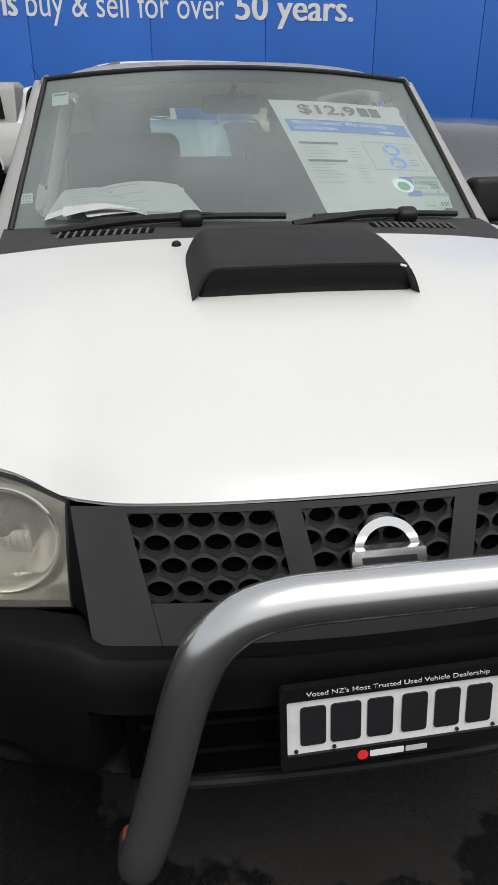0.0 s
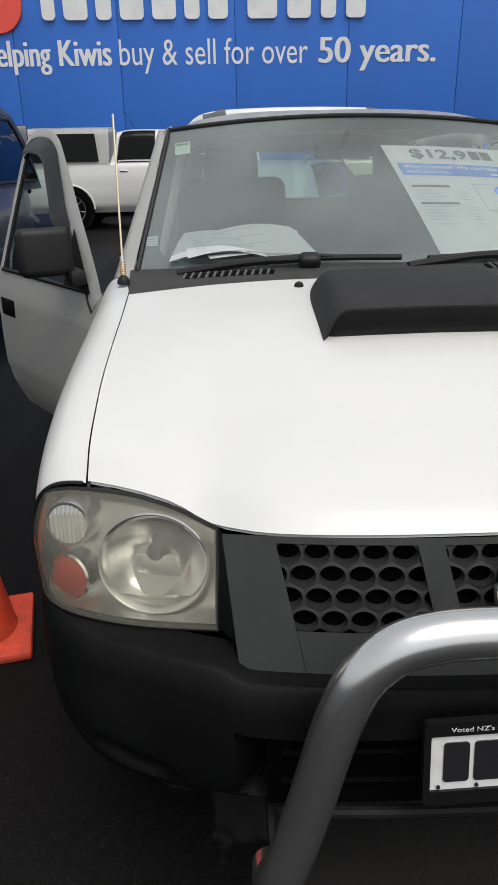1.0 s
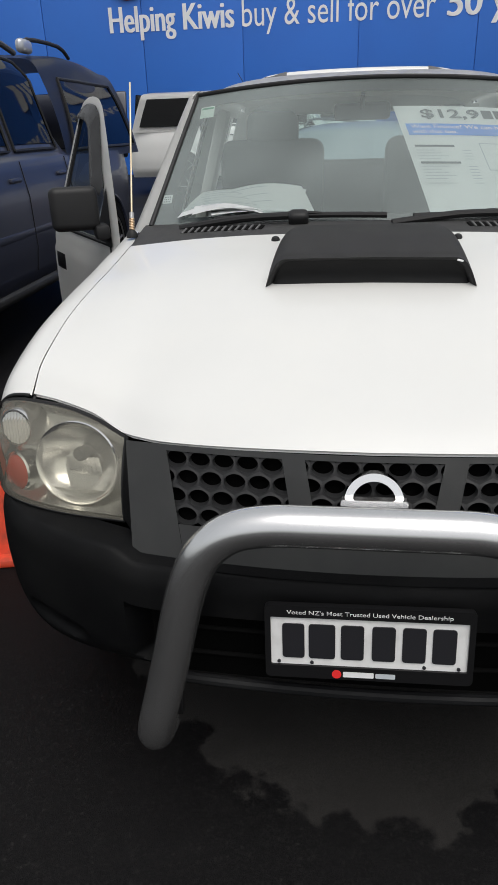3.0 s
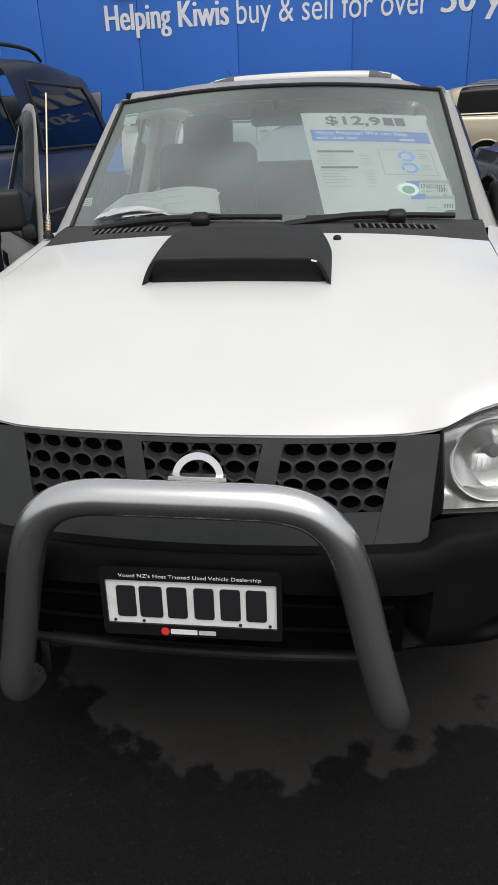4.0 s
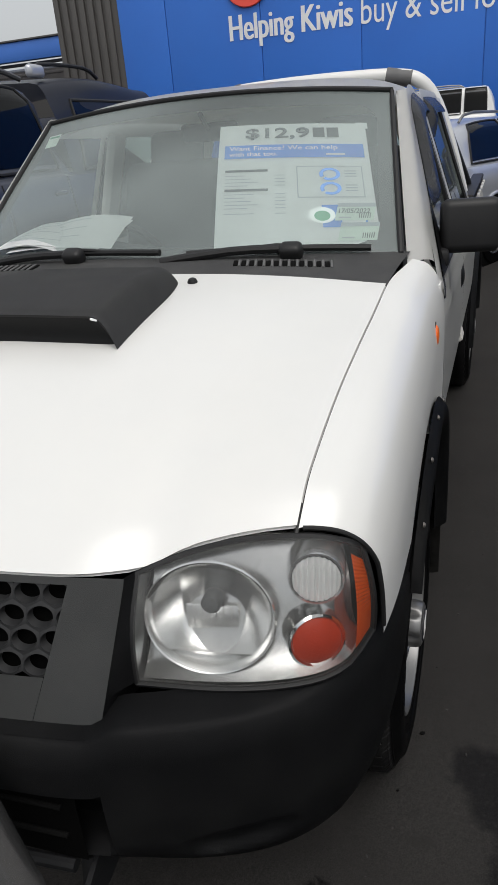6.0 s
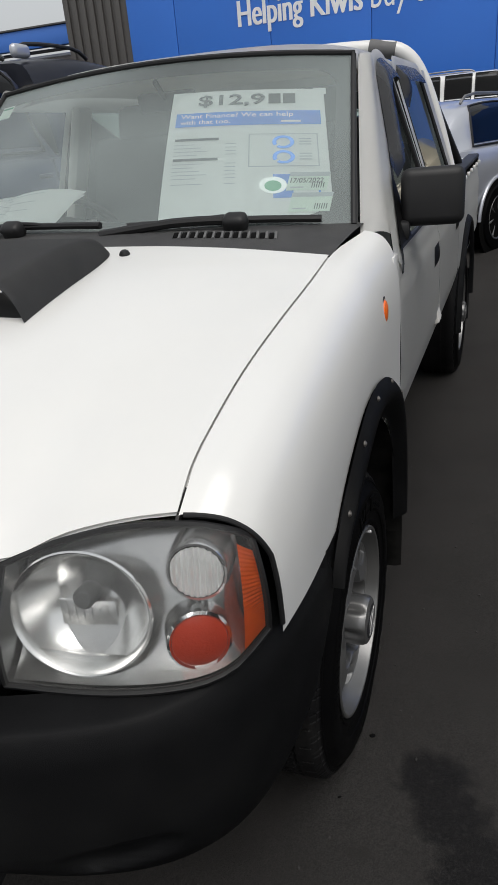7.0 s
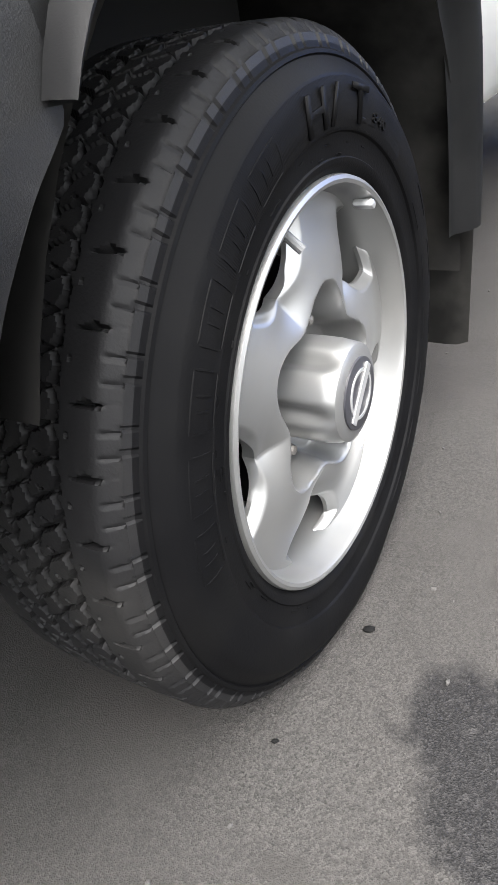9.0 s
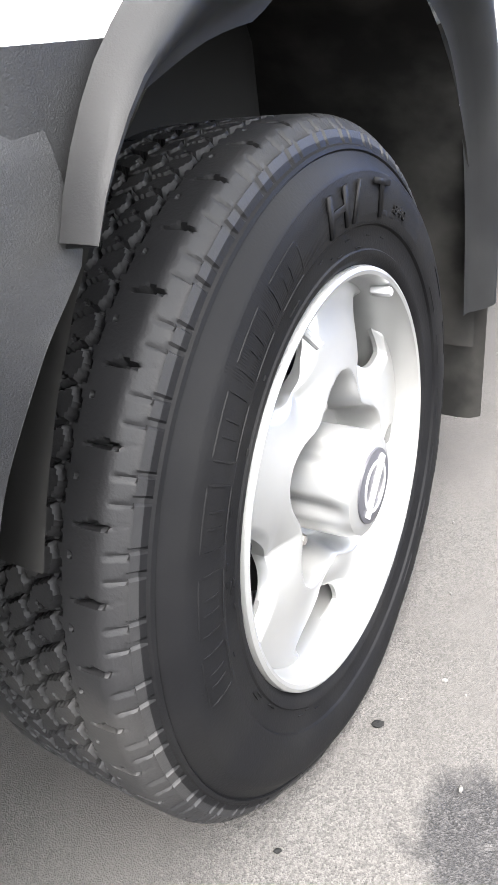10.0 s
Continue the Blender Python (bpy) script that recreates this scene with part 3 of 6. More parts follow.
for side in (-1, 1):
    name = "headlamp"
    lamp = part(name, sheet(lambda a, b: lamp_point(0.02 + 0.94 * a, 0.03 + 0.94 * b, side, -0.012 - 0.040 * math.sin(0.5 * math.pi * min(1.0, b * 2.6))), 20, 20, 0.003), REFLECTOR, truck, "headlamp with yellowed, hazy lens" if side < 0 else "clear headlamp with chrome reflector and amber marker")
    part("housing_rim", sheet(lambda a, b: (lambda q: lerp(q[0], q[1], b))((lamp_point(*(lambda t: (t * 4, 0) if t < .25 else (1, (t - .25) * 4) if t < .5 else (1 - (t - .5) * 4, 1) if t < .75 else (0, 1 - (t - .75) * 4))(min(a, 0.99999)), side, -0.055), lamp_point(*(lambda t: (t * 4, 0) if t < .25 else (1, (t - .25) * 4) if t < .5 else (1 - (t - .5) * 4, 1) if t < .75 else (0, 1 - (t - .75) * 4))(min(a, 0.99999)), side, -0.002))), 64, 2), REFLECTOR, lamp)
    part("seal", tube(lamp_edge(20, side, -0.002), 0.0050, 6), BLACK, lamp)
    # main reflector bowl
    face = Matrix.Translation((0.632 * side, 0.004, 0.874)) @ Matrix.Rotation(radians(76), 4, "X") @ Matrix.Rotation(radians(12 * side), 4, "Y")
    bowl = [(0.014, -0.040)] + [(0.014 + 0.080 * k / 10, -0.040 + 0.050 * (k / 10) ** 2) for k in range(1, 11)] + [(0.0965, 0.0112), (0.0985, 0.007)]
    main = part("reflector_bowl", lathe(bowl, 48, m=face @ Matrix.Diagonal((1.06, 0.95, 1, 1)), caps=False), REFLECTOR, lamp)
    part("bulb_shield", lathe([(0.0, 0.002), (0.012, 0.0), (0.016, -0.006), (0.016, -0.042)], 20, m=face @ pose(0, 0.018, 0)), GREY_PLASTIC, main)
    bm = bmesh.new()
    for k in range(7):
        box((0.0105, 0.046, 0.003), (0, 0, 0), 0, bm=bm)
        bmesh.ops.transform(bm, matrix=face @ pose(-0.036 + 0.012 * k, -0.012, -0.024, 16, 0, 0), verts=bm.verts[-8:])
    part("reflector_facets", bm, REFLECTOR, main, smooth=False)
    part("lower_step", sheet(lambda a, b: face @ Vector((lerp(-0.085, 0.085, a), -0.058 - 0.016 * math.sin(math.pi * a) * (1 - b), lerp(-0.014, 0.004, b))), 14, 3, 0.003), REFLECTOR, main)
    # position lamp and indicator
    at = Matrix.Translation((0.789 * side, 0.062, 0.930)) @ Matrix.Rotation(radians(82), 4, "X") @ Matrix.Rotation(radians(14 * side), 4, "Y")
    small = part("position_lamp", lathe([(0.039, 0.004), (0.0425, 0.004), (0.046, -0.012), (0.047, -0.055)], 32, m=at, caps=False), REFLECTOR, lamp)
    part("ribbed_lens", sheet(lambda a, b: at @ Vector((lerp(-0.0375, 0.0375, a), (2 * b - 1) * math.sqrt(max(1e-6, 0.0375 ** 2 - lerp(-0.0375, 0.0375, a) ** 2)), 0.002 + 0.0035 * abs(math.sin(9 * math.pi * a)))), 60, 8), RIBBED, small)
    at = Matrix.Translation((0.793 * side, 0.036, 0.832)) @ Matrix.Rotation(radians(80), 4, "X") @ Matrix.Rotation(radians(30 * side), 4, "Y") @ Matrix.Scale(0.92, 4)
    ind = part("indicator", lathe([(0.0, 0.013), (0.018, 0.0115), (0.034, 0.006), (0.0425, 0.0)], 32, m=at), ORANGE, lamp)
    part("ring", lathe([(0.043, 0.0), (0.046, 0.004), (0.050, 0.0), (0.052, -0.06)], 32, m=at, caps=False), CHROME, ind)
    # amber side marker, with fine ribs
    part("side_marker", sheet(lambda a, b: lamp_point(lerp(0.930, 0.992, a), lerp(0.05, 0.90 - 0.05 * a, b), side, -0.008 + 0.0012 * (round(b * 48) % 2)), 3, 48, 0.003), AMBER, lamp)
    cover = part("lens_cover", sheet(lambda a, b: lamp_point(a, b, side, 0.002), 30, 14), LENS_HAZY if side < 0 else LENS_CLEAR, lamp)
    cover.visible_shadow = False


# grille
def grille_point(x, z, out=0.0):
    return Vector((x, -0.075 + 0.19 * x * x - (0.945 - z) * 0.46 - out, z))


def grille_quad(bm, quad, out=0.0, thick=0.03, nu=10, nv=8):
    a, b, c, d = quad
    f = lambda u, v: grille_point(lerp(lerp(a[0], b[0], u), lerp(d[0], c[0], u), v), lerp(lerp(a[1], b[1], u), lerp(d[1], c[1], u), v), out)
    sheet(f, nu, nv, thick, bm)
    return bm


bm = bmesh.new()
for s in (-1, 1):
    grille_quad(bm, ((0.418 * s, 0.934), (0.508 * s, 0.934), (0.487 * s, 0.737), (0.375 * s, 0.737)))
    grille_quad(bm, ((0.134 * s, 0.934), (0.179 * s, 0.934), (0.152 * s, 0.80), (0.106 * s, 0.80)))
grille_quad(bm, ((-0.508, 0.945), (0.508, 0.945), (0.508, 0.934), (-0.508, 0.934)), nu=40, nv=2)
grille_quad(bm, ((-0.388, 0.80), (0.388, 0.80), (0.374, 0.737), (-0.374, 0.737)), nu=40, nv=4)
grille = part("grille", bm, GREY_PLASTIC, truck, "dark grey plastic grille with honeycomb mesh", angle=40)


for s in (-1, 1):
    def flank_sheet(u, v, s=s):
        z = lerp(0.946, 0.737, v)
        p = grille_point(s * lerp(0.508, 0.487, v), z)
        k = min(1.0, max(0.0, (z - 0.770) / 0.169))
        q = lamp_point(0.0, k, s, 0.004) if z > 0.770 else Vector((s * 0.508, -0.035, z))
        q.z = z
        return p.lerp(q, u)
    part("grille_flank", sheet(flank_sheet, 4, 16, 0.004), BUMPER, grille)


def honeycomb(x_lo, x_hi, x_lo2, x_hi2):
    """A net of oval holes between a top edge and a lower edge."""
    bm = bmesh.new()
    px, pz, back = 0.0495, 0.0345, 0.012
    rows = 4
    for r in range(rows + 1):
        z = 0.918 - r * pz
        for c in range(-12, 13):
            x = (x_lo + x_hi) / 2 + (c + 0.5 * (r % 2)) * px
            t = (0.934 - z) / 0.134
            if not lerp(x_lo, x_lo2, t) - 0.020 < x < lerp(x_hi, x_hi2, t) + 0.020 or z < 0.79:
                continue
            n, outer, inner, deep = 24, [], [], []
            for k in range(n):
                a = 2 * math.pi * k / n + math.pi / 2
                # hexagonal outer border
                e = px / 2 / math.cos((a + math.pi / 6) % (math.pi / 3) - math.pi / 6)
                outer.append(bm.verts.new(grille_point(x + e * math.cos(a), z + 0.805 * e * math.sin(a), -0.0062)))
                inner.append(bm.verts.new(grille_point(x + 0.0222 * math.cos(a), z + 0.0156 * math.sin(a), -0.0052)))
                deep.append(bm.verts.new(grille_point(x + 0.0205 * math.cos(a), z + 0.0140 * math.sin(a), -0.0065 - back)))
            for k in range(n):
                j = (k + 1) % n
                bm.faces.new((outer[k], outer[j], inner[j], inner[k]))
                bm.faces.new((inner[k], inner[j], deep[j], deep[k]))
    return bm


for a, b, a2, b2 in ((-0.418, -0.179, -0.388, -0.152), (-0.134, 0.134, -0.106, 0.106), (0.179, 0.418, 0.152, 0.388)):
    part("mesh", honeycomb(a, b, a2, b2), MESH, grille, angle=50)
# A near-black sheet gives the mesh holes their shade.
part("mesh_shade_backing", sheet(lambda u, v: grille_point(lerp(-0.46, 0.46, u), lerp(0.76, 0.94, v), -0.030), 12, 4, 0.004), VOID, grille)

badge = part("badge", ring_prism([(0.056 * math.cos(a), 0.050 * math.sin(a)) for a in [math.pi * k / 24 for k in range(25)] + [0.02 + math.pi * 1 + math.pi * k / 24 for k in range(1, 24)]], [(0.041 * math.cos(a), 0.036 * math.sin(a)) for a in [math.pi * k / 24 for k in range(25)] + [0.02 + math.pi + math.pi * k / 24 for k in range(1, 24)]], lambda a, b, d: grille_point(a, 0.876 + b, 0.026 - d), 0.014), CHROME, grille, "chrome ring badge with a nameplate bar")
part("nameplate", prism(rounded(-0.063, -0.0145, 0.063, 0.0145, 0.004), lambda a, b, d: grille_point(a, 0.868 + b, 0.036 - d), 0.016), STEEL, badge)
part("nameplate_bar", prism(rounded(-0.046, -0.0045, 0.046, 0.0045, 0.001), lambda a, b, d: grille_point(a, 0.868 + b, 0.0375 - d), 0.003), INK, badge, smooth=False)

# bumper
plan = [(0.0, -0.205), (0.2, -0.203), (0.40, -0.190), (0.55, -0.155), (0.68, -0.105), (0.78, -0.040), (0.845, 0.045), (0.876, 0.150), (0.886, 0.260), (0.888, 0.372)]
arc = [0.0]
for p, q in zip(plan, plan[1:]):
    arc.append(arc[-1] + math.dist(p, q))
arc = [a / arc[-1] for a in arc]
plan_x, plan_y = curve_through(arc, [p[0] for p in plan]), curve_through(arc, [p[1] for p in plan])
top_z = curve_through([0, 0.38, 0.43, 0.60, 0.8, 1], [0.738, 0.738, 0.764, 0.770, 0.786, 0.786])
low_z = curve_through([0, 0.35, 0.6, 0.75, 1], [0.455, 0.45, 0.43, 0.44, 0.50])
shape_d = curve_through([0, 0.08, 0.16, 0.25, 0.45, 0.65, 0.82, 0.93, 1], [-0.085, -0.02, -0.004, 0.006, 0.010, 0.004, -0.014, -0.040, -0.085])
shape_z = curve_through([0, 0.08, 0.16, 0.25, 0.45, 0.65, 0.82, 0.93, 1], [0.0, 0.01, 0.06, 0.16, 0.42, 0.68, 0.88, 0.97, 1.0])


bumper_end = curve_through([0.40, 0.5, 0.6, 0.66, 0.7, 0.76, 0.80], [0.245, 0.258, 0.284, 0.328, 0.374, 0.420, 0.450])


def bumper_point(u, v):
    s = abs(u)
    x, y = plan_x(s), plan_y(s)
    e = 0.004
    t = Vector((plan_x(min(1, s + e)) - plan_x(max(0, s - e)), plan_y(min(1, s + e)) - plan_y(max(0, s - e)), 0)).normalized()
    out = Vector((t.y, -t.x, 0))
    z = lerp(top_z(s), low_z(s), shape_z(v))
    d = shape_d(v)
    if s < 0.40:
        k = min(1.0, (0.40 - s) / 0.03)
        d -= k * 0.075 * max(0.0, min(1.0, (0.645 - z) / 0.012)) * max(0.0, min(1.0, (z - 0.485) / 0.012))
    # fog lamp hollow
    f = ((x - 0.69) / 0.076) ** 4 + ((z - 0.522 - 0.15 * (x - 0.69)) / 0.032) ** 2
    if f < 1:
        d -= 0.018 * min(1.0, (1 - f) * 1.3)
    p = Vector((x, y, z)) + out * d
    if s > 0.7:
        p.y = min(p.y, bumper_end(p.z))
    return Vector((p.x * (1 if u >= 0 else -1), p.y, p.z))


bumper = part("bumper", sheet(lambda a, b: bumper_point(2 * a - 1, b), 150, 56, 0.004), BUMPER, truck, "textured black plastic bumper, dusty on its ledge", angle=50)
for s in (-1, 1):
    part("bumper_end_cap", sheet(lambda u, v, s=s: (lambda z: Vector((s * (lerp(0.872, 0.8915, min(1.0, 2.2 * u)) - 0.010 * v * v), lerp(0.29, bumper_end(z), u), z)))(lerp(0.787, 0.66, v)), 8, 8, -0.006 * s), BUMPER, bumper)
# Real slats, kept near-black like the panel that paints the intake recess's shade.
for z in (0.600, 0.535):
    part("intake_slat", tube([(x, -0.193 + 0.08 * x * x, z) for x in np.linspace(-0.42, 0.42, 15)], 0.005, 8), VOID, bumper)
part("intake_shade_panel", sheet(lambda u, v: (lambda x: Vector((x, -0.190 + 0.08 * x * x, lerp(0.478, 0.652, v))))(lerp(-0.445, 0.445, u)), 20, 3, 0.004), VOID, bumper)
part("lower_lip", tube([(x, -0.200 + 0.12 * x * x, 0.462) for x in np.linspace(-0.42, 0.42, 15)], 0.012, 10), BUMPER, bumper)
part("ledge", sheet(lambda a, b: Vector((lerp(-0.49, 0.49, a), lerp(-0.20, -0.09, b) + 0.19 * lerp(-0.49, 0.49, a) ** 2, 0.736 + 0.004 * b)), 30, 3, 0.004), BUMPER, bumper)
# Dark block painted as the shade behind the bumper.
part("bumper_shade_block", box((0.9, 0.03, 0.34), (0, -0.075, 0.60), 0.005), VOID, bumper)

# number plate: the characters are plain bars
plate_m = Matrix.Translation((-0.006, -0.247, 0.640)) @ Matrix.Rotation(radians(90 - 6.5), 4, "X") @ Matrix.Rotation(radians(0.8), 4, "Z")
plate_lift = lambda out: (lambda a, b, d: plate_m @ Vector((a, b, out - d)))
plate = part("number_plate", prism(rounded(-0.184, -0.058, 0.184, 0.058, 0.006), plate_lift(0.006), 0.003), PLATE, truck, "white number plate in a black dealer frame")
frame_out, frame_in = rounded(-0.194, -0.080, 0.194, 0.077, 0.010), rounded(-0.183, -0.053, 0.183, 0.052, 0.003)
surround = part("plate_frame", ring_prism(frame_out, frame_in, plate_lift(0.011), 0.014), FRAME_BLACK, plate)
for k, w in enumerate((0.042, 0.050, 0.043, 0.043, 0.043, 0.043)):
    x = (-0.140, -0.086, -0.029, 0.029, 0.085, 0.140)[k]
    part("character_bar", prism(rounded(x - w / 2, -0.037, x + w / 2, 0.037, 0.006, 3), plate_lift(0.0085), 0.003), INK, plate, smooth=False)
for x in (-0.168, -0.105, 0.105, 0.168):
    part("screw", lathe([(0.0035, 0.0), (0.0035, 0.003), (0.0, 0.004)], 10, m=plate_m @ pose(x, -0.047, 0.0055)), INK, plate)
words("slogan", "Voted NZ's Most Trusted Used Vehicle Dealership", WHITE_PRINT, plate_m @ pose(-0.152, 0.0595, 0.0112), 0.304, 0.0085, 0.0005, 0.004, surround)
part("logo_disc", lathe([(0.009, 0.0), (0.009, 0.0018)], 24, m=plate_m @ pose(-0.058, -0.068, 0.0105)), RED_PRINT, surround)
part("logo_bar", prism(rounded(-0.046, -0.0735, 0.012, -0.062, 0.002), plate_lift(0.0120), 0.0012), WHITE_PRINT, surround, smooth=False)
part("logo_bar", prism(rounded(0.015, -0.0730, 0.052, -0.063, 0.002), plate_lift(0.0120), 0.0012), PRINT_GREY, surround, smooth=False)

# polished nudge bar
half = [(0.0, -0.266, 0.899), (0.10, -0.266, 0.899), (0.185, -0.266, 0.897), (0.252, -0.267, 0.880), (0.300, -0.269, 0.838), (0.328, -0.271, 0.780), (0.350, -0.272, 0.705), (0.375, -0.273, 0.600), (0.400, -0.273, 0.500), (0.419, -0.270, 0.430), (0.431, -0.257, 0.380), (0.434, -0.228, 0.354), (0.432, -0.190, 0.346)]
path = [(-x - 0.006, y, z) for x, y, z in half[:0:-1]] + [(x - 0.006, y, z) for x, y, z in half]
bar = part("nudge_bar", tube(path, 0.0375, 24, smooth_steps=4), STEEL, truck, "polished steel tube nudge bar, dulled near its feet")
for s in (-1, 1):
    part("mounting_bracket", prism([(-0.215, 0.335), (-0.20, 0.385), (-0.12, 0.44), (0.05, 0.48), (0.05, 0.40), (-0.12, 0.345)], lambda a, b, d, s=s: Vector((s * (0.437 - d) - 0.006, a, b)), 0.010), BUMPER, bar)
    part("mounting_plate", box((0.024, 0.010, 0.10), (s * 0.412, -0.150, 0.380), 0.003, (-12, 0, 0)), BLACK, bar)

# bonnet scoop
scoop_w = curve_through([0, 0.5, 0.80, 0.93, 1], [0.262, 0.258, 0.240, 0.208, 0.135])
scoop_h = curve_through([0, 0.05, 0.3, 0.7, 0.9, 1], [0.070, 0.074, 0.073, 0.056, 0.034, 0.004])


def scoop_section(u, w, h):
    """Across the scoop: a flat top, round shoulders and sides that lean outwards to the foot."""
    a = 2 * u - 1
    lean = 0.058
    if abs(a) < 0.6:
        return a / 0.6 * (w - lean), h
    t = (abs(a) - 0.6) / 0.4
    return math.copysign(w - lean + lean * t, a), h * (1 - t ** 2.4)


def scoop_point(u, v):
    """A low intake, dropping to the scuttle behind."""
    y = lerp(0.4645, 0.932, v)
    x, h = scoop_section(u, scoop_w(v), scoop_h(v))
    return Vector((x, y, bonnet_height(x, y) + 0.001 + h))


scoop = part("bonnet_scoop", sheet(scoop_point, 60, 28, 0.004), SCOOP, truck, "matt black plastic bonnet scoop with a chipped corner", angle=60)
def scoop_front(a, h, d):
    y = 0.472 - 0.12 * h + d
    return Vector((a, y, bonnet_height(a, y) + h))


def scoop_lip(u, t):
    """From the outer edge of the front to the inner edge of its mouth."""
    x, h = scoop_section(u, 0.262, 0.072)
    return x * lerp(1.0, 0.962, t), max(0.0, h - 0.011 * t)


part("front_lip", sheet(lambda u, t: scoop_front(*scoop_lip(u, t), 0.012 * t * t), 60, 5, 0.003), SCOOP, scoop, angle=60)
# Shallow panel in a darker plastic: the lip's shade is put into its colour.
part("mouth", sheet(lambda u, t: (lambda p: scoop_front(p[0], lerp(p[1], -0.003, t), 0.012 + 0.010 * math.sin(math.pi * t)))(scoop_lip(u, 1.0)), 60, 6, 0.002), MESH, scoop)
part("chip", box((0.016, 0.004, 0.005), (0.216, 0.4645, bonnet_height(0.216, 0.465) + 0.064), 0.0015, (0, 14, 8)), PAPER, scoop, "bare chipped spot")

for s in (-1, 1):
    z = bonnet_height(0.27, 0.871)
    part("washer_nozzle", lathe([(0.013, -0.003), (0.0135, 0.003), (0.010, 0.010), (0.004, 0.013), (0.0, 0.013)], 20, m=pose(0.27 * s, 0.871, z)), BLACK, truck)

# cowl, windscreen and its surround
glass_lo = lambda u: Vector((0.755 * u, 1.105 + 0.140 * u * u, 1.232 - 0.020 * u * u))
glass_hi = lambda u: Vector((0.652 * u, 1.735 + 0.015 * u * u, 1.690 - 0.040 * u * u))


def glass_point(u, v, out=0.0):
    p = glass_lo(u).lerp(glass_hi(u), v)
    n = Vector((0, -0.62, 0.785))
    return p + n * (0.009 * math.sin(math.pi * min(max(v, 0), 1)) * (1 - 0.6 * u * u) + out)


def cowl_point(u, v):
    a = 2 * u - 1
    x = a * lerp(0.756, 0.780, v)
    p = Vector((x, rear_y(min(abs(x), 0.77)) + 0.006, rear_z(min(abs(x), 0.77)) - 0.004))
    q = glass_point(a * 1.035, 0.012, 0.002)
    q = Vector((x, q.y + 0.012, q.z))
    r = p.lerp(q, v)
    r.z += 0.006 * math.sin(math.pi * v)
    return r


cowl = part("cowl", sheet(cowl_point, 60, 10, -0.006), COWL, truck, "dusty black plastic scuttle panel with vents")
for s in (-1, 1):
    for k in range(12):
        u = 0.5 + s * (0.216 + 0.0150 * k)
        p = cowl_point(u, 0.42)
        part("vent_slot", box((0.013, 0.036, 0.004), (p.x, p.y, p.z + 0.0018), 0.0022, (15, 0, 14 * s)), VOID, cowl)
        q = cowl_point(u + 0.0075 * s, 0.42)
        part("vent_rib", box((0.0070, 0.042, 0.006), (q.x, q.y, q.z + 0.003), 0.002, (15, 0, 14 * s)), COWL, cowl)
screen = part("windscreen", sheet(lambda a, b: glass_point((2 * a - 1), lerp(0.0, 1.0, b)), 40, 24), SCREEN, truck, "windscreen glass with a tinted upper band")
screen.visible_shadow = False


def frit(a, b):
    """Round the pane with rounded inner corners: a along it, b across."""
    t = (a * 4) % 4
    u, v = [(2 * t - 1, 0.0), (1.0, t - 1), (1 - 2 * (t - 2), 1.0), (-1.0, 1 - (t - 3))][min(3, int(t))]
    x, y, r = 0.925 * u, 0.06 + 0.835 * v, 0.11
    dx, dy = max(0.0, abs(x) - (0.925 - r)) / r, max(0.0, max(0.06 + r - y, y - (0.895 - r))) / r
    if dx > 0 and dy > 0:
        k = max(dx, dy) / math.hypot(dx, dy)
        x = math.copysign(0.925 - r + r * dx * k, x)
        y = 0.06 + r - r * dy * k if y < 0.5 else 0.895 - r + r * dy * k
    return glass_point(lerp(u * 1.012, x, b), lerp(v * 1.016 - 0.004, y, b), -0.003)


part("glass_border", sheet(frit, 192, 3), BLACK, screen)
loop = [glass_point(-1.0, k / 14, 0.004) for k in range(15)] + [glass_point(-1 + k / 10, 1.0, 0.004) for k in range(1, 21)] + [glass_point(1.0, 1 - k / 14, 0.004) for k in range(1, 15)]
part("windscreen_seal", tube([(p.x, p.y, p.z) for p in loop], 0.0085, 8), BLACK, screen)

# roof and pillars
roof_z = curve_through([1.735, 1.82, 2.0, 2.3, 2.8, 3.10, 3.16], [1.690, 1.706, 1.726, 1.736, 1.730, 1.708, 1.686])


def roof_point(u, v):
    a = 2 * u - 1
    y0 = glass_hi(a).y + 0.012
    y = lerp(y0, 3.16, v)
    w = lerp(0.662, 0.648, v)
    return Vector((a * w, y, roof_z(max(1.735, y - 0.015 * a * a)) + 0.004 - 0.050 * abs(a) ** 3.2 - 0.040 * abs(a) ** 12))


roof = part("roof", sheet(roof_point, 40, 36, -0.01), WHITE, truck)


def side_x(y, z):
    """The flank: upright doors, then leaning in to the roof."""
    if z > 1.10:
        return 0.872 - (z - 1.10) * 0.335
    if z < 0.70:
        return 0.8771 - 0.9 * (0.70 - z) ** 1.5
    return 0.880 - 0.008 * abs((z - 0.85) / 0.25) ** 2 + (0.007 if z < 1.045 else 0.0)


def flank(bm, outline, side, out=0.0, thick=0.02, n=8):
    """A panel on the flank from four corners (y, z)."""
    a, b, c, d = outline
    f = lambda u, v: (lambda y, z: Vector((side * (side_x(y, z) + out), y, z)))(lerp(lerp(a[0], b[0], u), lerp(d[0], c[0], u), v), lerp(lerp(a[1], b[1], u), lerp(d[1], c[1], u), v))
    return sheet(f, n, n, -thick * side, bm)


